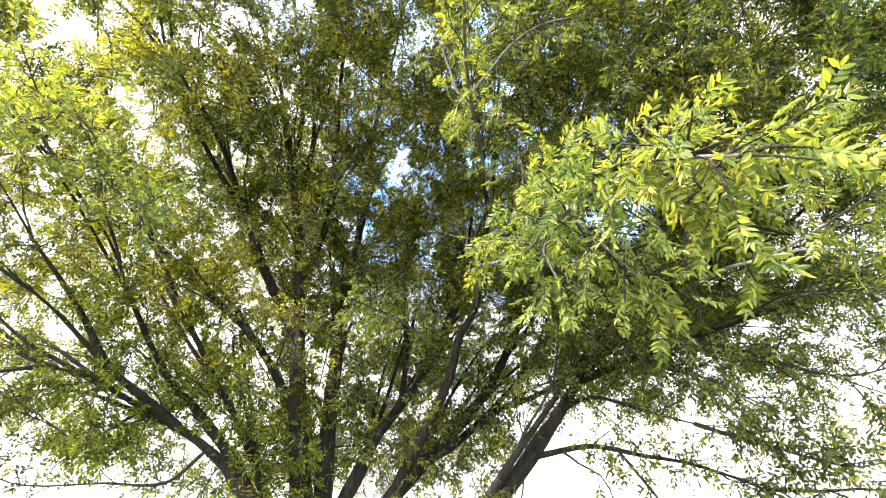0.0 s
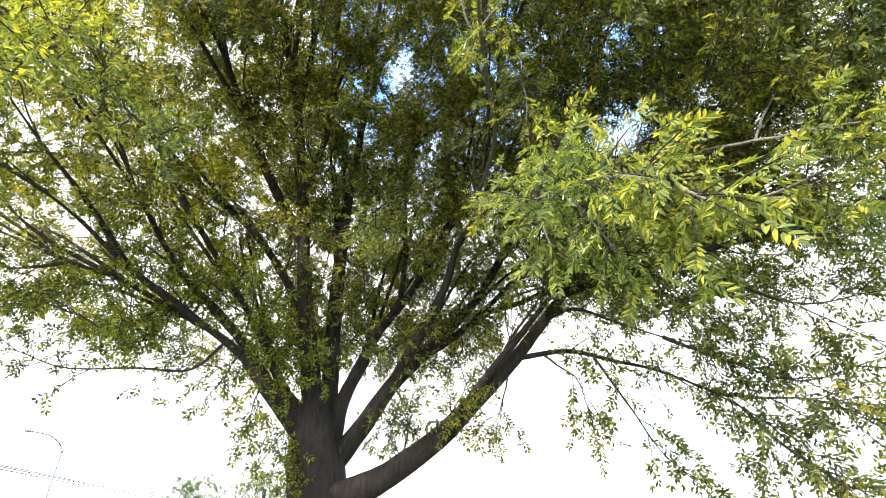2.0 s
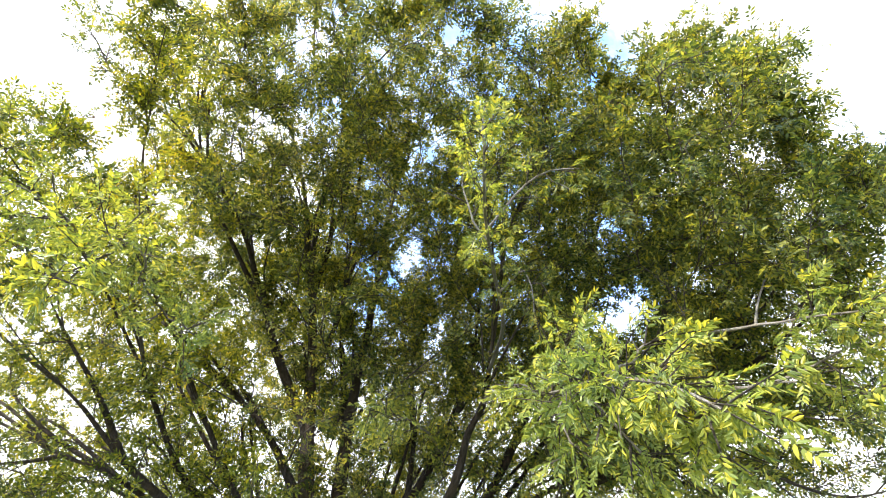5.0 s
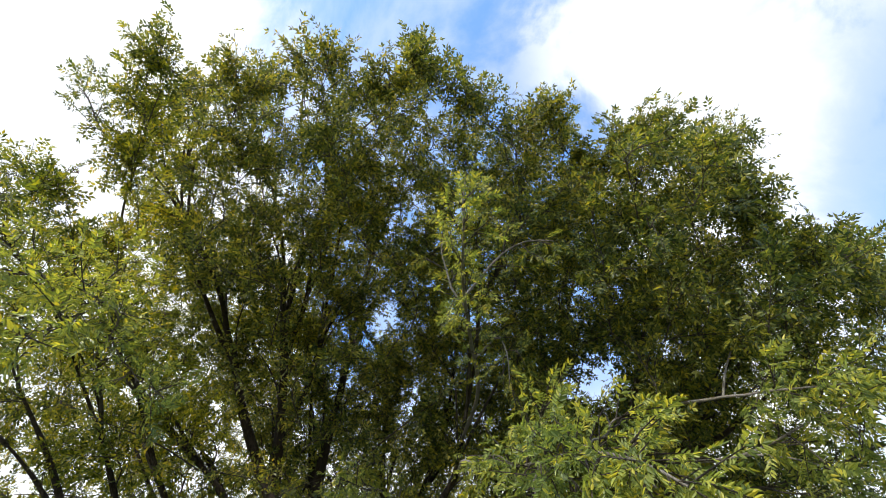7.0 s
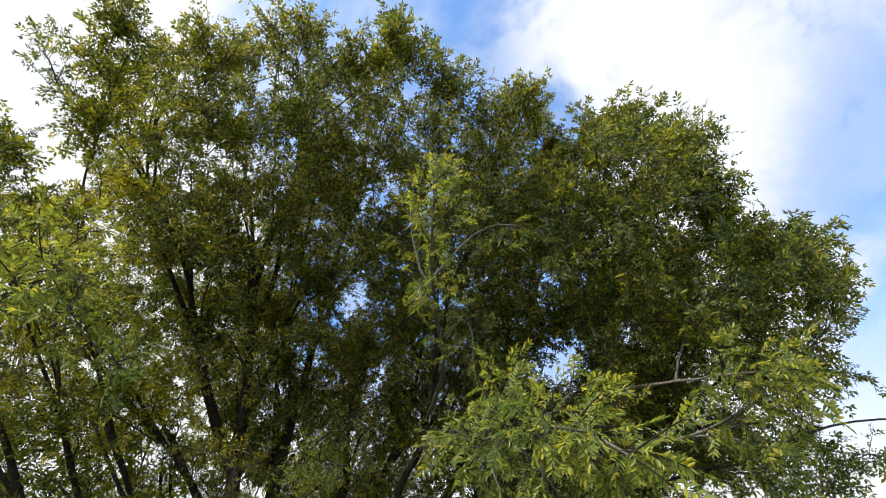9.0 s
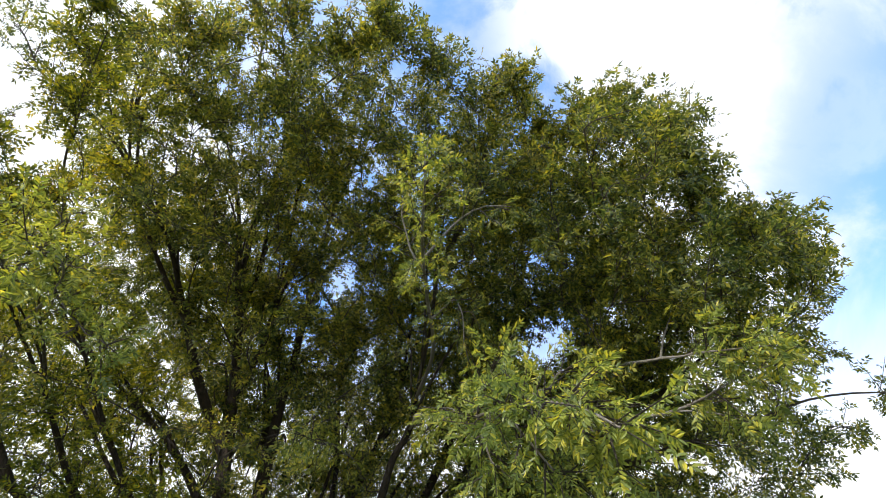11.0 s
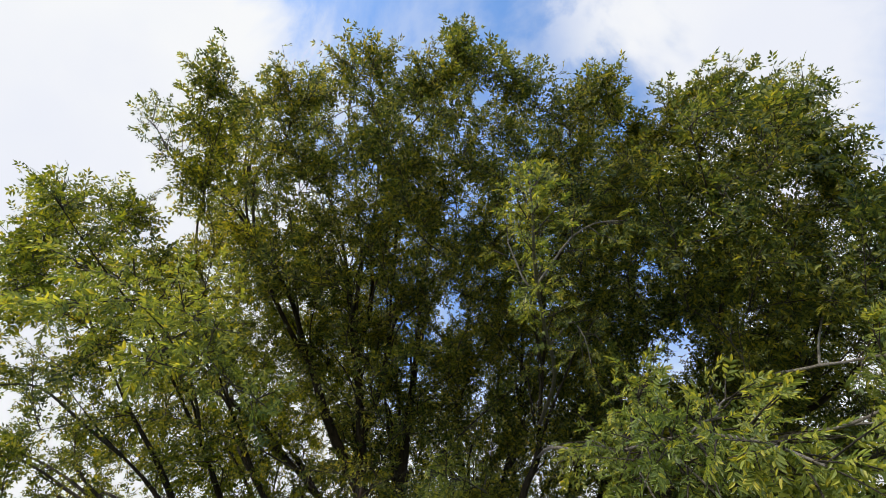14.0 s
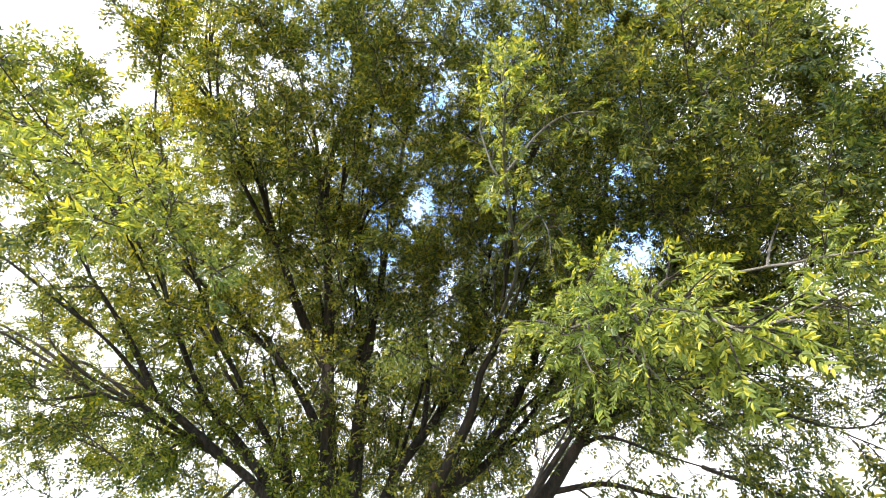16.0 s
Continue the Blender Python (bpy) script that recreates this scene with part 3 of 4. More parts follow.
limb("spray_c", [joint("spray", (0.54, 1.15, 2.90)), (0.65, 1.10, 2.97), (0.73, 1.05, 3.01)], 0.006, 0.1, 0.06, 0.14, 0.1, 2.2, 0.105, gold=True, fine=True, wander=0.015, offshoots=0, leafy=True, single=40)
limb("spray_d", [joint("spray", (0.53, 1.40, 3.05)), (0.61, 1.40, 2.87), (0.69, 1.40, 2.74), (0.73, 1.40, 2.66)], 0.006, 0.1, 0.06, 0.14, 0.1, 2.2, 0.105, gold=True, fine=True, wander=0.015, offshoots=0, leafy=True)
limb("spray_e", [joint("spray", (0.62, 0.95, 2.75)), (0.70, 0.95, 2.63), (0.75, 0.95, 2.54)], 0.006, 0.1, 0.06, 0.14, 0.1, 2.2, 0.105, gold=True, fine=True, wander=0.015, offshoots=0, leafy=True)
limb("spray_f", [joint("spray", (0.44, 2.00, 3.37)), (0.35, 1.95, 3.41), (0.28, 1.95, 3.37)], 0.006, 0.1, 0.06, 0.14, 0.1, 2.2, 0.105, gold=True, fine=True, wander=0.015, offshoots=0, leafy=True)
limb("spray_g", [joint("spray", (0.50, 1.60, 3.16)), (0.44, 1.60, 2.97), (0.50, 1.60, 2.85)], 0.006, 0.1, 0.06, 0.14, 0.1, 2.2, 0.105, gold=True, fine=True, wander=0.015, offshoots=0, leafy=True)
limb("hang", [joint("rise_c", (0.56, 5.20, 5.80)), (0.53, 3.60, 5.22), (0.36, 2.60, 5.06), (0.21, 1.75, 4.82), (0.15, 1.25, 4.78), (0.13, 1.05, 4.79), (0.16, 0.95, 4.94)], 0.026, 0.55, 0.13, 0.3, 0.08, 1.0, 0.125, gold=True, fine=True, wander=0.02, offshoots=0.3, leafy=True, single=70)
limb("hang_b", [joint("hang", (0.25, 2.00, 4.84)), (0.51, 1.75, 5.12), (0.71, 1.60, 5.17), (0.88, 1.50, 5.05)], 0.012, 0.35, 0.14, 0.3, 0.12, 1.0, 0.125, fine=True, wander=0.02, offshoots=0.6, leafy=True)
limb("hang_c", [joint("hang", (0.26, 2.10, 4.89)), (0.11, 2.00, 5.08), (0.06, 1.90, 5.36), (0.04, 1.80, 5.49)], 0.012, 0.35, 0.14, 0.28, 0.12, 0.9, 0.125, fine=True, wander=0.02, offshoots=0.6, leafy=True)
limb("hang_d", [joint("hang", (0.43, 3.00, 5.15)), (0.62, 2.70, 5.15), (0.65, 2.50, 4.80), (0.60, 2.40, 4.38)], 0.012, 0.3, 0.14, 0.3, 0.2, 0.9, 0.125, fine=True, wander=0.02, offshoots=0.6, leafy=True)
limb("heart", [joint("rise_a", (-0.18, 6.20, 5.08)), (-0.23, 5.20, 4.83), (-0.38, 4.50, 4.58), (-0.55, 4.20, 4.47), (-0.73, 4.10, 4.20)], 0.02, 0.5, 0.15, 0.3, 0.12, 1.0, 0.125, gold=True, fine=True, offshoots=0.5, leafy=True, single=40)
limb("heart_b", [joint("heart", (-0.29, 4.90, 4.74)), (-0.26, 4.50, 4.82), (-0.51, 4.20, 4.80)], 0.012, 0.3, 0.15, 0.3, 0.12, 1.0, 0.125, fine=True, offshoots=0.5, leafy=True)
limb("gold", [joint("fan_c", (-5.20, 4.30, 6.81)), (-3.34, 2.60, 5.14), (-2.82, 1.70, 4.57), (-2.74, 1.30, 4.37), (-2.83, 1.10, 4.23)], 0.022, 0.4, 0.15, 0.35, 0.02, 1.0, 0.14, gold=True, fine=True, offshoots=0.6, leafy=True, single=50)
limb("gold_b", [joint("fan_c", (-4.62, 4.70, 6.28)), (-2.97, 2.80, 5.09), (-2.47, 2.00, 4.59), (-2.32, 1.50, 4.25)], 0.02, 0.4, 0.15, 0.35, 0.02, 1.0, 0.14, gold=True, fine=True, offshoots=0.6, leafy=True, single=50)
limb("gold_c", [joint("fan_f", (-6.20, 4.00, 6.36)), (-5.17, 2.80, 5.98), (-5.04, 2.20, 5.92), (-4.94, 1.90, 5.79)], 0.02, 0.4, 0.15, 0.35, 0.02, 1.0, 0.14, gold=True, fine=True, offshoots=0.6, leafy=True)
# slender tips that stand out from the rim
limb("tip", [joint("lean", (-4.03, 2.30, 8.01)), (-3.53, 1.60, 6.89), (-3.74, 1.35, 7.04), (-3.91, 1.20, 7.23)], 0.016, 0.45, 0.16, 0.2, 0.0, 0.6, 0.11, offshoots=0, leafy=True)
limb("tip", [joint("stem_fork", (-1.78, 3.00, 9.63)), (-0.34, 1.40, 8.78), (-0.25, 0.95, 8.24), (-0.28, 0.80, 8.48)], 0.016, 0.45, 0.16, 0.2, 0.0, 0.6, 0.11, offshoots=0, leafy=True)
limb("tip", [joint("rise_c", (1.12, 2.90, 8.02)), (1.35, 1.70, 7.85), (1.35, 1.35, 7.62), (1.41, 1.25, 7.85)], 0.016, 0.45, 0.16, 0.2, 0.0, 0.6, 0.11, offshoots=0, leafy=True)
limb("tip", [joint("rise_e", (3.08, 3.10, 8.38)), (2.74, 1.70, 7.46), (2.60, 1.35, 7.13), (2.60, 1.20, 7.12)], 0.016, 0.45, 0.16, 0.2, 0.0, 0.6, 0.11, offshoots=0, leafy=True)
limb("tip", [joint("rise_e", (3.08, 3.10, 8.38)), (3.70, 1.90, 7.48), (3.49, 1.50, 7.25), (3.68, 1.40, 7.52)], 0.016, 0.45, 0.16, 0.2, 0.0, 0.6, 0.11, offshoots=0, leafy=True)
# low shoots about the crotch
limb("shoot", [joint("fan_d", (-2.13, 5.60, 3.21)), (-2.05, 5.45, 3.02), (-2.10, 5.30, 2.69)], 0.016, 0.2, 0.18, 0.4, 0.08, gold=True, offshoots=0.8, leafy=True)
limb("shoot", [joint("fan_d", (-2.39, 5.50, 3.50)), (-2.43, 5.40, 3.28), (-2.58, 5.30, 2.92)], 0.016, 0.2, 0.18, 0.4, 0.08, gold=True, offshoots=0.8, leafy=True)
limb("shoot", [joint("fan_d", (-1.79, 5.70, 2.83)), (-1.74, 5.55, 2.66), (-1.82, 5.40, 2.36)], 0.016, 0.2, 0.18, 0.4, 0.08, gold=True, offshoots=0.8, leafy=True)
limb("shoot", [joint("fan_c", (-2.39, 5.60, 3.65)), (-2.14, 5.40, 3.80), (-2.02, 5.20, 3.77)], 0.016, 0.2, 0.18, 0.4, 0.08, gold=True, offshoots=0.8, leafy=True)
limb("shoot", [joint("low", (-0.48, 5.60, 2.24)), (-0.33, 5.50, 2.66), (-0.32, 5.40, 2.94)], 0.016, 0.2, 0.18, 0.4, 0.08, offshoots=0.8, leafy=True)
limb("shoot", [joint("low", (0.02, 5.50, 2.59)), (0.15, 5.40, 2.87), (0.13, 5.30, 2.99)], 0.016, 0.2, 0.18, 0.4, 0.08, offshoots=0.8, leafy=True)
limb("shoot", [joint("rise_b", (-0.57, 6.00, 3.27)), (-0.46, 5.85, 3.08), (-0.52, 5.70, 2.74)], 0.016, 0.2, 0.18, 0.4, 0.08, offshoots=0.8, leafy=True)
limb("shoot", [joint("rise_b", (0.23, 6.30, 4.25)), (0.32, 6.10, 3.95), (0.22, 5.90, 3.49)], 0.016, 0.2, 0.18, 0.4, 0.08, offshoots=0.8, leafy=True)
limb("shoot", [joint("rise_a", (-0.96, 6.00, 3.59)), (-0.65, 5.85, 3.74), (-0.51, 5.70, 3.70)], 0.016, 0.2, 0.18, 0.4, 0.08, offshoots=0.8, leafy=True)
limb("shoot", [joint("stem", (-1.61, 5.80, 3.55)), (-1.63, 5.60, 3.65), (-1.77, 5.40, 3.57)], 0.016, 0.2, 0.18, 0.4, 0.08, gold=True, offshoots=0.8, leafy=True)
limb("shoot", [joint("twin", (-1.41, 6.00, 4.09)), (-1.19, 5.80, 4.28), (-1.13, 5.60, 4.26)], 0.016, 0.2, 0.18, 0.4, 0.08, offshoots=0.8, leafy=True)
limb("shoot", [joint("fan_b", (-2.12, 5.70, 3.58)), (-1.89, 5.55, 3.52), (-1.79, 5.40, 3.29)], 0.016, 0.2, 0.18, 0.4, 0.08, gold=True, offshoots=0.8, leafy=True)
limb("shoot", [joint("rise_d", (0.68, 6.60, 4.56)), (0.83, 6.40, 4.33), (0.78, 6.20, 3.90)], 0.016, 0.2, 0.18, 0.4, 0.08, offshoots=0.8, leafy=True)
limb("shoot", [joint("low", (0.47, 5.45, 3.03)), (0.40, 5.33, 2.92), (0.19, 5.20, 2.67)], 0.016, 0.2, 0.18, 0.4, 0.08, offshoots=0.8, leafy=True)
limb("shoot", [joint("fan_d", (-3.18, 5.30, 3.99)), (-3.20, 5.20, 3.89), (-3.31, 5.10, 3.62)], 0.016, 0.2, 0.18, 0.4, 0.08, gold=True, offshoots=0.8, leafy=True)
limb("shoot", [joint("fan_d", (-3.84, 5.10, 4.27)), (-3.56, 5.00, 4.02), (-3.40, 4.90, 3.61)], 0.016, 0.2, 0.18, 0.4, 0.08, gold=True, offshoots=0.8, leafy=True)

# ---- the crown ----
PITCH, FILL, LEAF_SIZE, RIM_SLACK, SHELL, HEAVY = 0.60, 1.0, 0.12, 0.016, [0.1, 0.75], [0.7, 1.0]
CROTCH = np.array([-1.35, 5.9, 2.6])
CENTRE = np.array([-0.6, 6.0, 4.4])
# the crown's near rim, shaped to fit its outline in the camera's view: how far it reaches, seen from the viewpoint, per
# metre of height
VIEWPOINT = np.array([-0.2, -0.7, 1.66])
VIEW_RIM = np.array([(-1.7, 1.15), (-1.3, 0.78), (-1.11, 0.58), (-1.0, 0.51), (-0.925, 0.44), (-0.88, 0.56), (-0.82, 0.472), (-0.785, 0.52), (-0.755, 0.69), (-0.66, 0.64), (-0.61, 0.45), (-0.56, 0.27),
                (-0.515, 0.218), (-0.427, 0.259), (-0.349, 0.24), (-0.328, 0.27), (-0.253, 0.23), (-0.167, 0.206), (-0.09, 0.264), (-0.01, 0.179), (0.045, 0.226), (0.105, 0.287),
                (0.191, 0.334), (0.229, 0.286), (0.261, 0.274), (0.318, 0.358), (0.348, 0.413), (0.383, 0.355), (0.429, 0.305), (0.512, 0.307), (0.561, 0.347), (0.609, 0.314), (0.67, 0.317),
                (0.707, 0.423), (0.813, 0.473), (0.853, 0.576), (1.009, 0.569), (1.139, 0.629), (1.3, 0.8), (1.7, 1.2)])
# how low the leaves hang in each view direction, set to fit the camera's view (degrees of bearing, degrees above the
# eye)
VIEW_HEM = np.array([(-70, 24), (-43, 15.4), (-32, 14.8), (-24, 13.2), (-18, 13.0), (-12, 13.5), (-6, 14.5), (0, 15.5), (9, 18.0), (16, 21.0), (22, 19.0), (28, 17.0), (35, 15.0), (45, 15.0), (70, 26)])
# sky gaps cut along view directions to fit the camera's view: bearing, height above the eye, width
VIEW_GAPS = np.array([(-3.9, 47.3, 2.9), (-9.8, 45.4, 1.5), (26.0, 38.3, 4.4), (28.2, 47.2, 2.2), (9.6, 54.1, 2.0), (-28.4, 58.5, 2.1), (-14.7, 54.1, 1.5), (-3.8, 59.5, 2.0), (9.6, 48.3, 1.5),
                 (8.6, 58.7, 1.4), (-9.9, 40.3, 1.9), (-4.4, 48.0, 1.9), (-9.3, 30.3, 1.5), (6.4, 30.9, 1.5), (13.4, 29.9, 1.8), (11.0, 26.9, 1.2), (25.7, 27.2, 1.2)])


def cut_to_view(p, slack=0.0):
    """True where a place, seen from the viewpoint, lies outside the rim or hem, too close, or in a sky gap."""
    d = p - VIEWPOINT
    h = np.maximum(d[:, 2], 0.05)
    out = (d[:, 1] / h < np.interp(d[:, 0] / h, VIEW_RIM[:, 0], VIEW_RIM[:, 1]) + slack)
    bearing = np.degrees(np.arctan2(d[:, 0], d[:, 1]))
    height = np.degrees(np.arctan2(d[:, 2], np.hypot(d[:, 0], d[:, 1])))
    out |= height < np.interp(bearing, VIEW_HEM[:, 0], VIEW_HEM[:, 1])
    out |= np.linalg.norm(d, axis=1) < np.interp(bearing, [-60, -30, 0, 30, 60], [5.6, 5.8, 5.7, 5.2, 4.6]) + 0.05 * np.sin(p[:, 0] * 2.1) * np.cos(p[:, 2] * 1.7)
    for b, e, w in VIEW_GAPS:
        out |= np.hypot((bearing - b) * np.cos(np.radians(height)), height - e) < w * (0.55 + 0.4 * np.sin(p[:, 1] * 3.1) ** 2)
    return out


def crown_places(rng):
    p = []
    for share in (0.0, 0.5, 0.25):
        g = [np.arange(a + share * PITCH, b, PITCH) for a, b in ((-8.0, 7.0), (-0.6, 12.6), (2.4, 10.8))]
        p.append(np.stack(np.meshgrid(*g, indexing="ij"), -1).reshape(-1, 3))
    layer = np.concatenate([np.full(len(q), k) for k, q in enumerate(p)])
    second = layer > 0
    p = np.concatenate(p)
    p = p + rng.uniform(-0.45, 0.45, p.shape) * PITCH
    x, y, z = p.T
    lump = np.array([noise.noise(Vector(q) * 0.8) for q in p])
    side = np.where(x < CENTRE[0], 6.6, 6.2 - 0.1 * np.clip(z - 6, 0, 4))
    deep = np.abs((x - CENTRE[0]) / side) ** 2.4 + np.abs((y - 6.0) / 6.4) ** 3.0 + np.maximum((z - 4.0) / (6.1 - 0.32 * np.clip(x - 1.0, 0, 5)), 0) ** 2.8
    near, eye = np.linalg.norm(p - CROTCH, axis=1), np.linalg.norm(p - VIEWPOINT, axis=1)
    keep = (deep < 1.0 + 0.26 * lump) & ~cut_to_view(p, RIM_SLACK + 0.012 * (x > 1.2))
    chance = np.where(second, np.interp(deep, [0.4, 0.7], SHELL), 1.0)
    chance = np.where(x > 1.0, np.where(second, np.interp(x, [1.0, 2.2], HEAVY), 1.0), chance)
    chance = np.where(layer == 2, np.where(x > 1.2, 1.0, 0.15) * (z > np.where(x > 1.2, 4.4, 5.6)) * (y < 7.5), chance)
    heart = (x > -3.5) & (x < 1.4) & (z > 7.0) & (y > 1.6) & (y < 7.5)
    chance = np.where(heart, np.array([1.0, 0.9, 0.5])[layer], chance)
    # density also goes by direction and distance from the viewpoint, to fit the view
    d = p - VIEWPOINT
    height = np.degrees(np.arctan2(d[:, 2], np.hypot(d[:, 0], d[:, 1])))
    chance *= np.where(x > 1.0, np.interp(height, [16, 22, 33], [0.25, 0.45, 1.0]), 1.0)
    chance = np.where((x > -3.0) & (x < 0.8) & (height < 36) & (layer < 1), 1.0, chance)
    chance *= np.where(z < 7.4, np.interp(x, [-3.6, -2.6], [0.62, 1.0]), 1.0) * np.where(y > np.where((x > -3.0) & (x < 1.2) & (z < 8.0), 9.2, 8.0), 0.45, 1.0)
    middle = (x > -3.0) & (x < 1.2)
    chance *= np.where((z < 7.2) & ((x < 1.4) | (height < 35)), np.interp(eye, [5.8, 7.2], [0.35, 1.0]), 1.0)
    chance *= np.where(middle & (height < 47), np.interp(eye, [6.4, 8.2], [0.25, 1.0]), 1.0)
    keep &= rng.random(len(p)) < chance
    keep &= (near > 1.6) | (rng.random(len(p)) < 0.6)
    # the fringe of the near rim, laid along the outline in the camera's view
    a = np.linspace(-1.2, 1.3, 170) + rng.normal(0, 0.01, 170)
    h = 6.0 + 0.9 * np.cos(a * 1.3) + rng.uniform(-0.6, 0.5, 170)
    b = np.interp(a, VIEW_RIM[:, 0], VIEW_RIM[:, 1]) + rng.uniform(0.018, 0.08, 170) + 0.015 * (a > 0.2)
    fringe = VIEWPOINT + np.stack([a * h, b * h, h], -1) * np.clip(6.4 / np.sqrt(1 + a**2 + b**2) / h, 0.7, 1.1)[:, None]
    p = np.concatenate([p[keep], fringe])
    return p[np.argsort(np.linalg.norm(p - CROTCH, axis=1))]


def scatter(points, count):
    """Picks points that lie as far from one another as can be."""
    far = np.linalg.norm(points - CROTCH, axis=1)
    gap, picked = np.full(len(points), 1e9), [int(np.argmax(far))]
    while len(picked) < count:
        gap = np.minimum(gap, np.linalg.norm(points - points[picked[-1]], axis=1))
        picked.append(int(np.argmax(gap * (0.5 + far / 8))))
    return points[picked]


def grow_branches(rng, places, count):
    """Long slender branches that fan out from the limbs towards the rim of the crown."""
    spots, ways, owner = [], [], []
    for k, (_, line, first, _) in enumerate(BOUGHS):
        a, b = int(len(line) * 0.2), int(len(line) * 0.9)
        spots.append(line[a:b]), ways.append(unit(np.gradient(line, axis=0))[a:b]), owner.append(np.full(b - a, k))
    spots, ways, owner = np.concatenate(spots), np.concatenate(ways), np.concatenate(owner)
    crowd = np.zeros(len(spots))
    roof = places[(places[:, 0] > -3.2) & (places[:, 0] < 1.8) & (places[:, 2] > 7.4) & (places[:, 1] > 1.2) & (places[:, 1] < 5.5)]
    for target in np.concatenate([scatter(places, count), scatter(roof, count // 3)]):
        to = target - spots
        gap = np.linalg.norm(to, axis=1)
        lean = 1 - np.sum(unit(to) * ways, axis=1)
        i = int(np.argmin(gap + 9.0 * lean + 0.6 * np.abs(gap - 2.4) + crowd))
        crowd += 2.5 * np.exp(-(np.linalg.norm(spots - spots[i], axis=1) / 0.3) ** 2)
        L = gap[i]
        mid = spots[i] + ways[i] * L * 0.3 + to[i] * 0.22 + np.array([0, 0, 0.03 * L]) + rng.normal(0, 0.025 * L, 3)
        limb("branch", [tuple(spots[i]), tuple(mid), tuple(target)], min(0.032, 0.008 + 0.0062 * L), gold=BOUGHS[owner[i]][3] or target[0] < -3.0, wander=0.05)


def grow_crown(seed):
    rng = np.random.default_rng(seed)
    places = crown_places(rng)
    grow_branches(rng, places, 150)
    spots = np.concatenate([line[int(len(line) * min(first, 0.35)):] for _, line, first, _ in BOUGHS])
    ways = np.concatenate([unit(np.gradient(line, axis=0))[int(len(line) * min(first, 0.35)):] for _, line, first, _ in BOUGHS])
    owner = np.concatenate([np.full(len(line) - int(len(line) * min(first, 0.35)), k) for k, (_, line, first, _) in enumerate(BOUGHS)])
    stems = [Mesh() for _ in BOUGHS]
    bags = [([], [], []) for _ in BOUGHS]
    away = np.linalg.norm(spots - CROTCH, axis=1)
    for a in places:
        far = np.linalg.norm(a - CROTCH)
        gap = np.linalg.norm(spots - a, axis=1)
        i = int(np.argmin(gap + 1.0 * np.maximum(0, away - far + 0.25)))
        L, k = gap[i], owner[i]
        if L < 0.12:
            continue
        n = max(5, int(L / 0.17) + 2)
        lift = np.array([0, 0, 0.08 * L])
        mid = (spots[i] + a) / 2 * 0.6 + (spots[i] + ways[i] * L * 0.45) * 0.4 + lift + rng.normal(0, 0.03 * L, 3)
        branch = spline([spots[i], mid, a], n)
        tube(stems[k], branch, np.linspace(0.004 + 0.006 * min(L, 2.2), 0.003, n), 4)
        tail = branch[int(n * max(0.1, 1 - 0.8 / L)):] if L > 0.8 else branch
        twigs(rng, tail if len(tail) > 2 else branch, 0.85, 0.03, FILL, LEAF_SIZE, stems[k], bags[k])
        spots = np.concatenate([spots, branch[1:]])
        ways = np.concatenate([ways, unit(np.gradient(branch, axis=0))[1:]])
        owner = np.concatenate([owner, np.full(n - 1, k)])
        away = np.concatenate([away, np.linalg.norm(branch[1:] - CROTCH, axis=1)])
    for (ob, _, _, gold), stem, bag in zip(BOUGHS, stems, bags):
        if not bag[0]:
            continue
        tagged(stem.link("brushwood", TWIG, ob), kind="stuff")
        leaves = Mesh()
        lay_leaves(leaves, rng, *bag, SHAPES)
        tagged(leaves.link("foliage", LEAF_GOLD if gold else LEAF, ob, smooth=False), kind="stuff")


grow_crown(77)

# leafy shoots along the bare lower stretches of the limbs
shoot_rng = np.random.default_rng(31)
for k in range(30):
    host = ("stem", "twin", "fan_b", "fan_c", "fan_d", "rise_a", "rise_b", "rise_c", "low", "fan_a", "rise_d", "low_fork")[k % 12]
    line = LINES[host]
    begin = line[int(len(line) * shoot_rng.uniform(0.12, 0.6))]
    end = begin + np.array([shoot_rng.uniform(-0.5, 0.5), shoot_rng.uniform(-0.7, 0.3), shoot_rng.uniform(0.1, 0.7)])
    limb("shoot", [tuple(begin), tuple((begin + end) / 2 + shoot_rng.normal(0, 0.05, 3)), tuple(end)], 0.011, 0.15, 0.17, 0.34, 0.08, gold=host[:3] == "fan", offshoots=0.8, leafy=True)

limb("trunk_sprout", [(-1.55, 5.62, 1.55), (-1.62, 5.52, 1.85), (-1.60, 5.50, 2.25)], 0.012, 0.1, 0.12, 0.3, 0.1, 1.2, 0.1, gold=True, offshoots=1.5, leafy=True)

# a small clump of dead leaves caught in the crown
dead = Mesh()
dead_rng = np.random.default_rng(9)
lay_leaves(dead, dead_rng, [np.array([-4.02, 2.0, 6.54]) + dead_rng.normal(0, 0.05, (16, 3))], [dead_rng.standard_normal((16, 3))], [np.full(16, 0.12)], SHAPES_FINE)
tagged(dead.link("dead_leaves", leaf_material("dead_leaf", (0.05, 0.022, 0.014), (0.08, 0.034, 0.02), (0.11, 0.05, 0.025), (0.13, 0.07, 0.03), 0.2), tree, smooth=False), "withered reddish-brown leaves", kind="stuff")

# ---- ground and surroundings ----
ground = Mesh()
gx = np.concatenate([[-3000, -900, -300, -120], np.linspace(-60, 60, 61), [120, 300, 900, 3000]])
X, Yg = np.meshgrid(gx, gx + 6, indexing="ij")
Z = 0.05 * np.sin(X * 0.31) * np.cos(Yg * 0.27) * (np.abs(X) < 61) * (np.abs(Yg - 6) < 61)
i, j = np.meshgrid(np.arange(len(gx) - 1), np.arange(len(gx) - 1), indexing="ij")
w = len(gx)
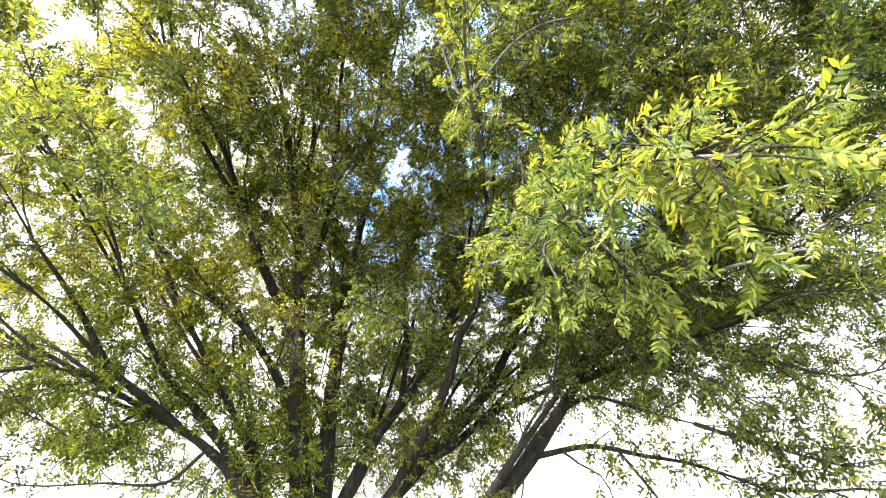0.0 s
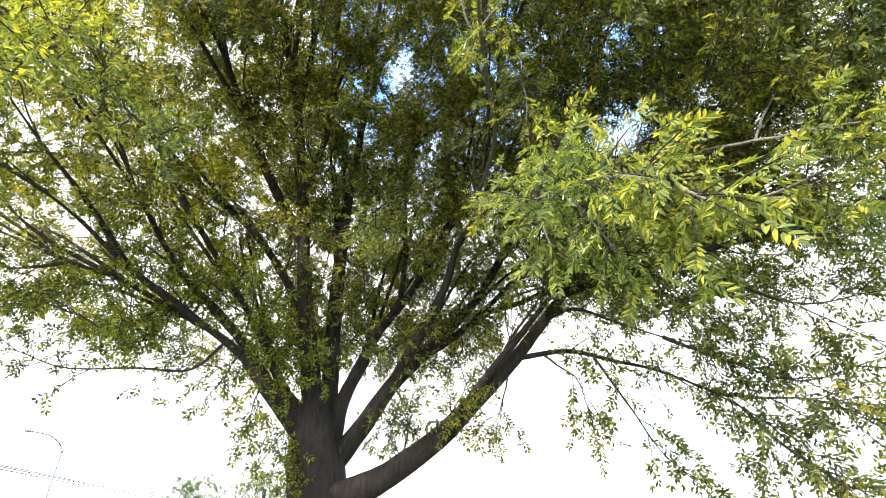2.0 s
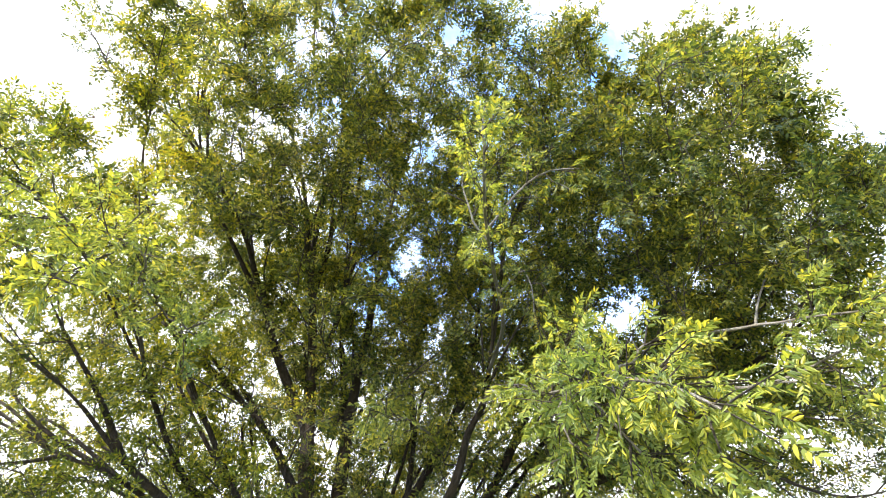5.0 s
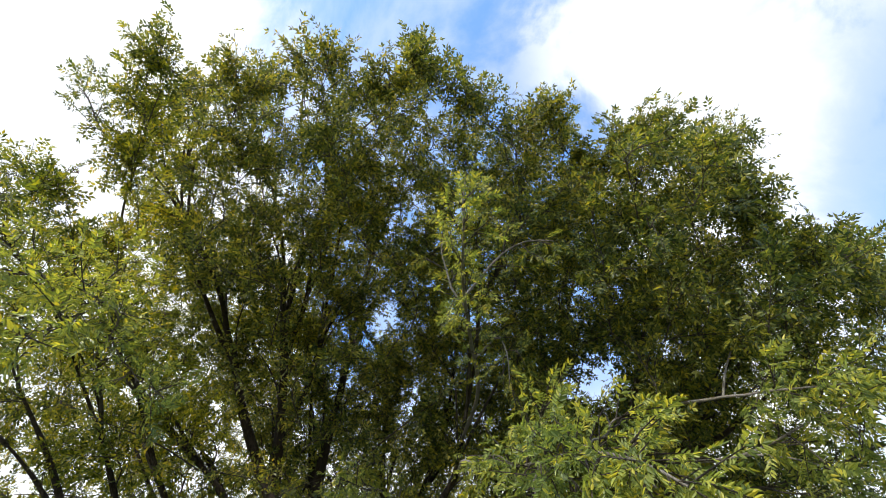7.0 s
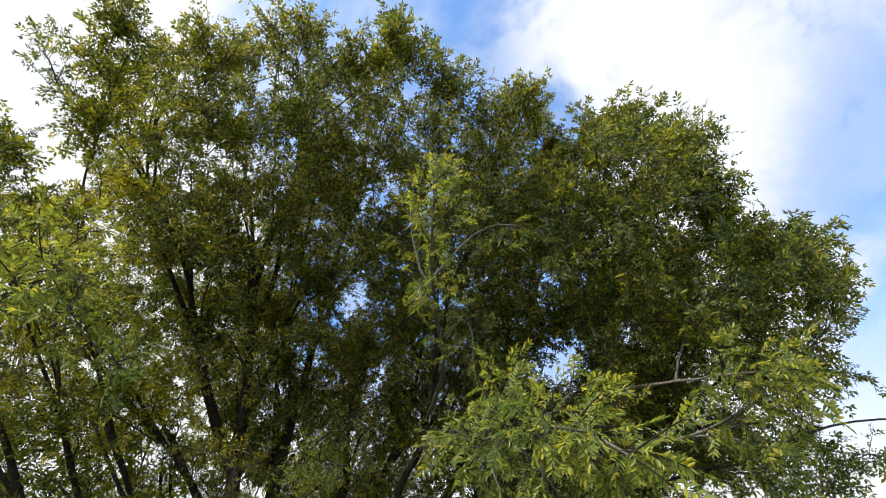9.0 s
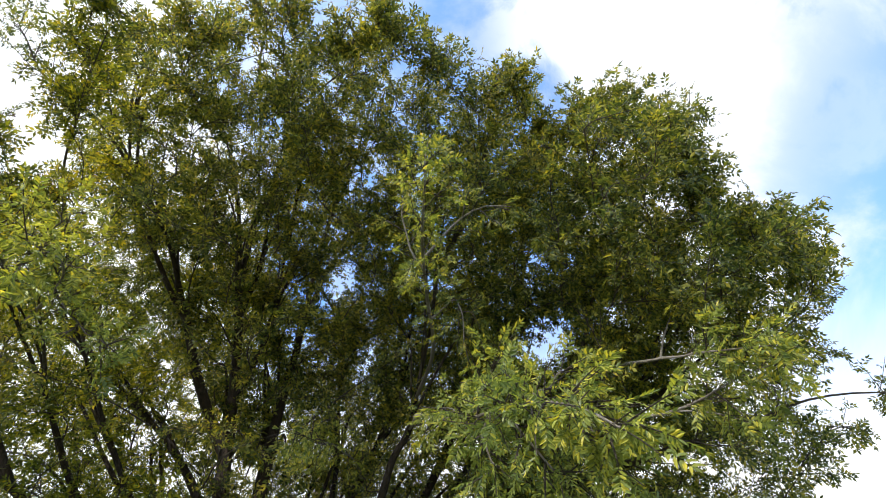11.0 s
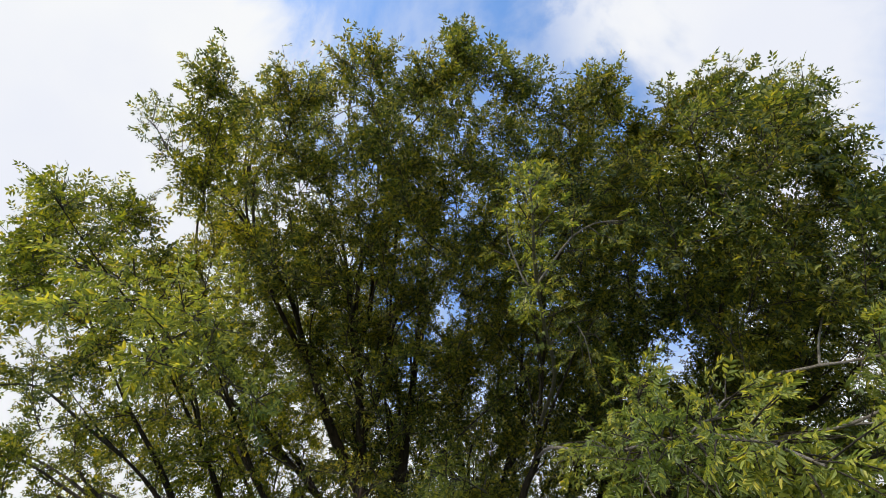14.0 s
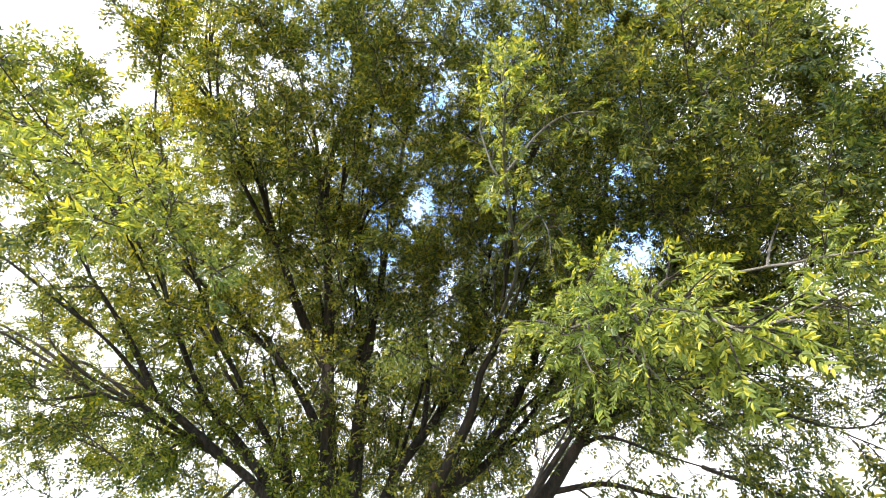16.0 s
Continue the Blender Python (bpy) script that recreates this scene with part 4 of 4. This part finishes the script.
ground.add(np.stack([X, Yg, Z], -1).reshape(-1, 3), np.stack([i * w + j, (i + 1) * w + j, (i + 1) * w + j + 1, i * w + j + 1], -1).reshape(-1, 4))
tagged(ground.link("ground", GRASS), "mown grass lawn under and around the tree", "ground", kind="structure")


def street_lamp(x, y):
    lamp = tagged(new("street_lamp"), "tall grey steel street lamp with a curved arm", "street lamp")
    lamp.location = (x, y, 0)
    pole = Mesh()
    tube(pole, [(0, 0, 0), (0, 0, 0.3), (0, 0, 0.31), (0, 0, 7.85)], [0.2, 0.2, 0.12, 0.08], 14)
    pole.link("pole", STEEL, lamp)
    arm = Mesh()
    tube(arm, spline([(0, 0, 7.75), (-0.25, -0.35, 8.35), (-0.85, -1.2, 8.95), (-1.7, -2.4, 9.1)], 16), np.linspace(0.07, 0.05, 16), 10)
    arm.link("arm", STEEL, lamp)
    head = bmesh.new()
    bmesh.ops.create_icosphere(head, subdivisions=3, radius=1.0)
    for v in head.verts:
        v.co = Vector((v.co.x * 0.40, v.co.y * 0.17, max(v.co.z, -0.35) * 0.11))
    me = bpy.data.meshes.new("lamp_head")
    head.to_mesh(me)
    me.materials.append(STEEL)
    hd = new("lamp_head", me)
    hd.parent = lamp
    hd.matrix_basis = pose(-1.9, -2.68, 9.1, 0, 0, 54)
    glass = bmesh.new()
    bmesh.ops.create_icosphere(glass, subdivisions=2, radius=1.0)
    for v in glass.verts:
        v.co = Vector((v.co.x * 0.24, v.co.y * 0.12, min(v.co.z, 0.2) * 0.09))
    mg = bpy.data.meshes.new("lens")
    glass.to_mesh(mg)
    mg.materials.append(LENS)
    lens = new("lens", mg)
    lens.parent = hd
    lens.location = (-0.08, 0, -0.04)
    collar = Mesh()
    tube(collar, [(0, 0, 7.55), (0, 0, 7.57), (0, 0, 7.88), (0, 0, 7.9)], [0.075, 0.11, 0.11, 0.02], 12)
    collar.link("collar", STEEL, lamp)
    return lamp


street_lamp(-35.45, 51.68)


def power_line(a, b, sag):
    cable = Mesh()
    u = np.linspace(0, 1, 40)[:, None]
    line = np.array(a) * (1 - u) + np.array(b) * u
    line[:, 2] -= (4 * sag * u * (1 - u))[:, 0]
    tube(cable, line, np.full(40, 0.045), 5)
    return tagged(cable.link("power_line", CABLE), "thin dark overhead power cable strung beyond the tree", "cable", "overhead cables")


def utility_pole(x, y, height):
    post = tagged(new("utility_pole"), "weathered wooden utility pole that carries the cables", "utility pole", "utility poles")
    post.location = (x, y, 0)
    shaft = Mesh()
    tube(shaft, [(0, 0, -0.2), (0, 0, height * 0.5), (0, 0, height), (0, 0, height + 0.01)], [0.17, 0.15, 0.12, 0.01], 12)
    shaft.link("shaft", BARK, post)
    bar = Mesh()
    tube(bar, [(-1.0, 0, height - 0.5), (-0.99, 0, height - 0.5), (0.99, 0, height - 0.5), (1.0, 0, height - 0.5)], [0.01, 0.07, 0.07, 0.01], 6)
    bar.link("crossarm", BARK, post)


utility_pole(-34.8, 6.8, 7.6)
utility_pole(-83.5, 203.5, 8.0)
power_line((-34.8, 6.8, 7.3), (-83.5, 203.5, 7.6), 0.1)
power_line((-34.8, 6.8, 6.9), (-83.5, 203.5, 7.15), 0.1)
power_line((-35.3, 6.8, 7.25), (-84.0, 203.5, 7.5), 0.1)


def distant_tree(x, y, height, spread, seed, label, leaf=0.26, count=1000):
    """A background tree: trunk, a few limbs, and a crown of many small leaves in uneven clumps."""
    r = np.random.default_rng(seed)
    base = tagged(new("background_tree"), label, "tree", "trees in the distance")
    base.location = (x, y, 0)
    stem = Mesh()
    tube(stem, spline([(0, 0, -0.1), (0.1, 0, height * 0.3), (0.0, 0.15, height * 0.7)], 12), np.linspace(0.025, 0.008, 12) * height, 9, 0.05, r)
    stem.link("trunk", BARK, base)
    crown = Mesh()
    bag = ([], [], [])
    boughs = Mesh()
    for k in range(26):
        way = unit(r.standard_normal(3) * np.array([1, 1, 0.7]) + np.array([0, 0, 0.35]))
        c = np.array([0, 0, height * 0.55]) + way * np.array([spread, spread, height * 0.40]) * r.uniform(0.55, 0.95)
        start = np.array([0, 0, height * r.uniform(0.25, 0.5)])
        tube(boughs, spline([start, (start + c) / 2 + [0, 0, 0.2], c], 6), np.linspace(0.006, 0.002, 6) * height, 5)
        m = count // 26
        pts = c + r.standard_normal((m, 3)) * np.array([0.2, 0.2, 0.13]) * spread
        bag[0].append(pts)
        bag[1].append(unit(r.standard_normal((m, 3)) + np.array([0, 0, -0.1])))
        bag[2].append(leaf * r.uniform(0.7, 1.25, m))
    boughs.link("boughs", TWIG, base)
    lay_leaves(crown, r, *bag, SHAPES)
    tagged(crown.link("crown", LEAF_FAR, base, smooth=False), kind="stuff")
    return base


distant_tree(25.3, 59.4, 5.3, 3.4, 301, "small round green tree far behind the lawn")
distant_tree(36.8, 59.0, 5.3, 3.7, 302, "low bushy green tree far behind the lawn")
distant_tree(-8.6, 28.3, 4.8, 1.6, 303, "slender pale green tree behind the big tree", 0.2)
distant_tree(-11.7, 27.3, 4.2, 1.8, 304, "slender pale green tree behind the big tree", 0.2)
distant_tree(-3.0, 36.0, 3.6, 2.6, 305, "low pale green tree behind the big tree", 0.18)
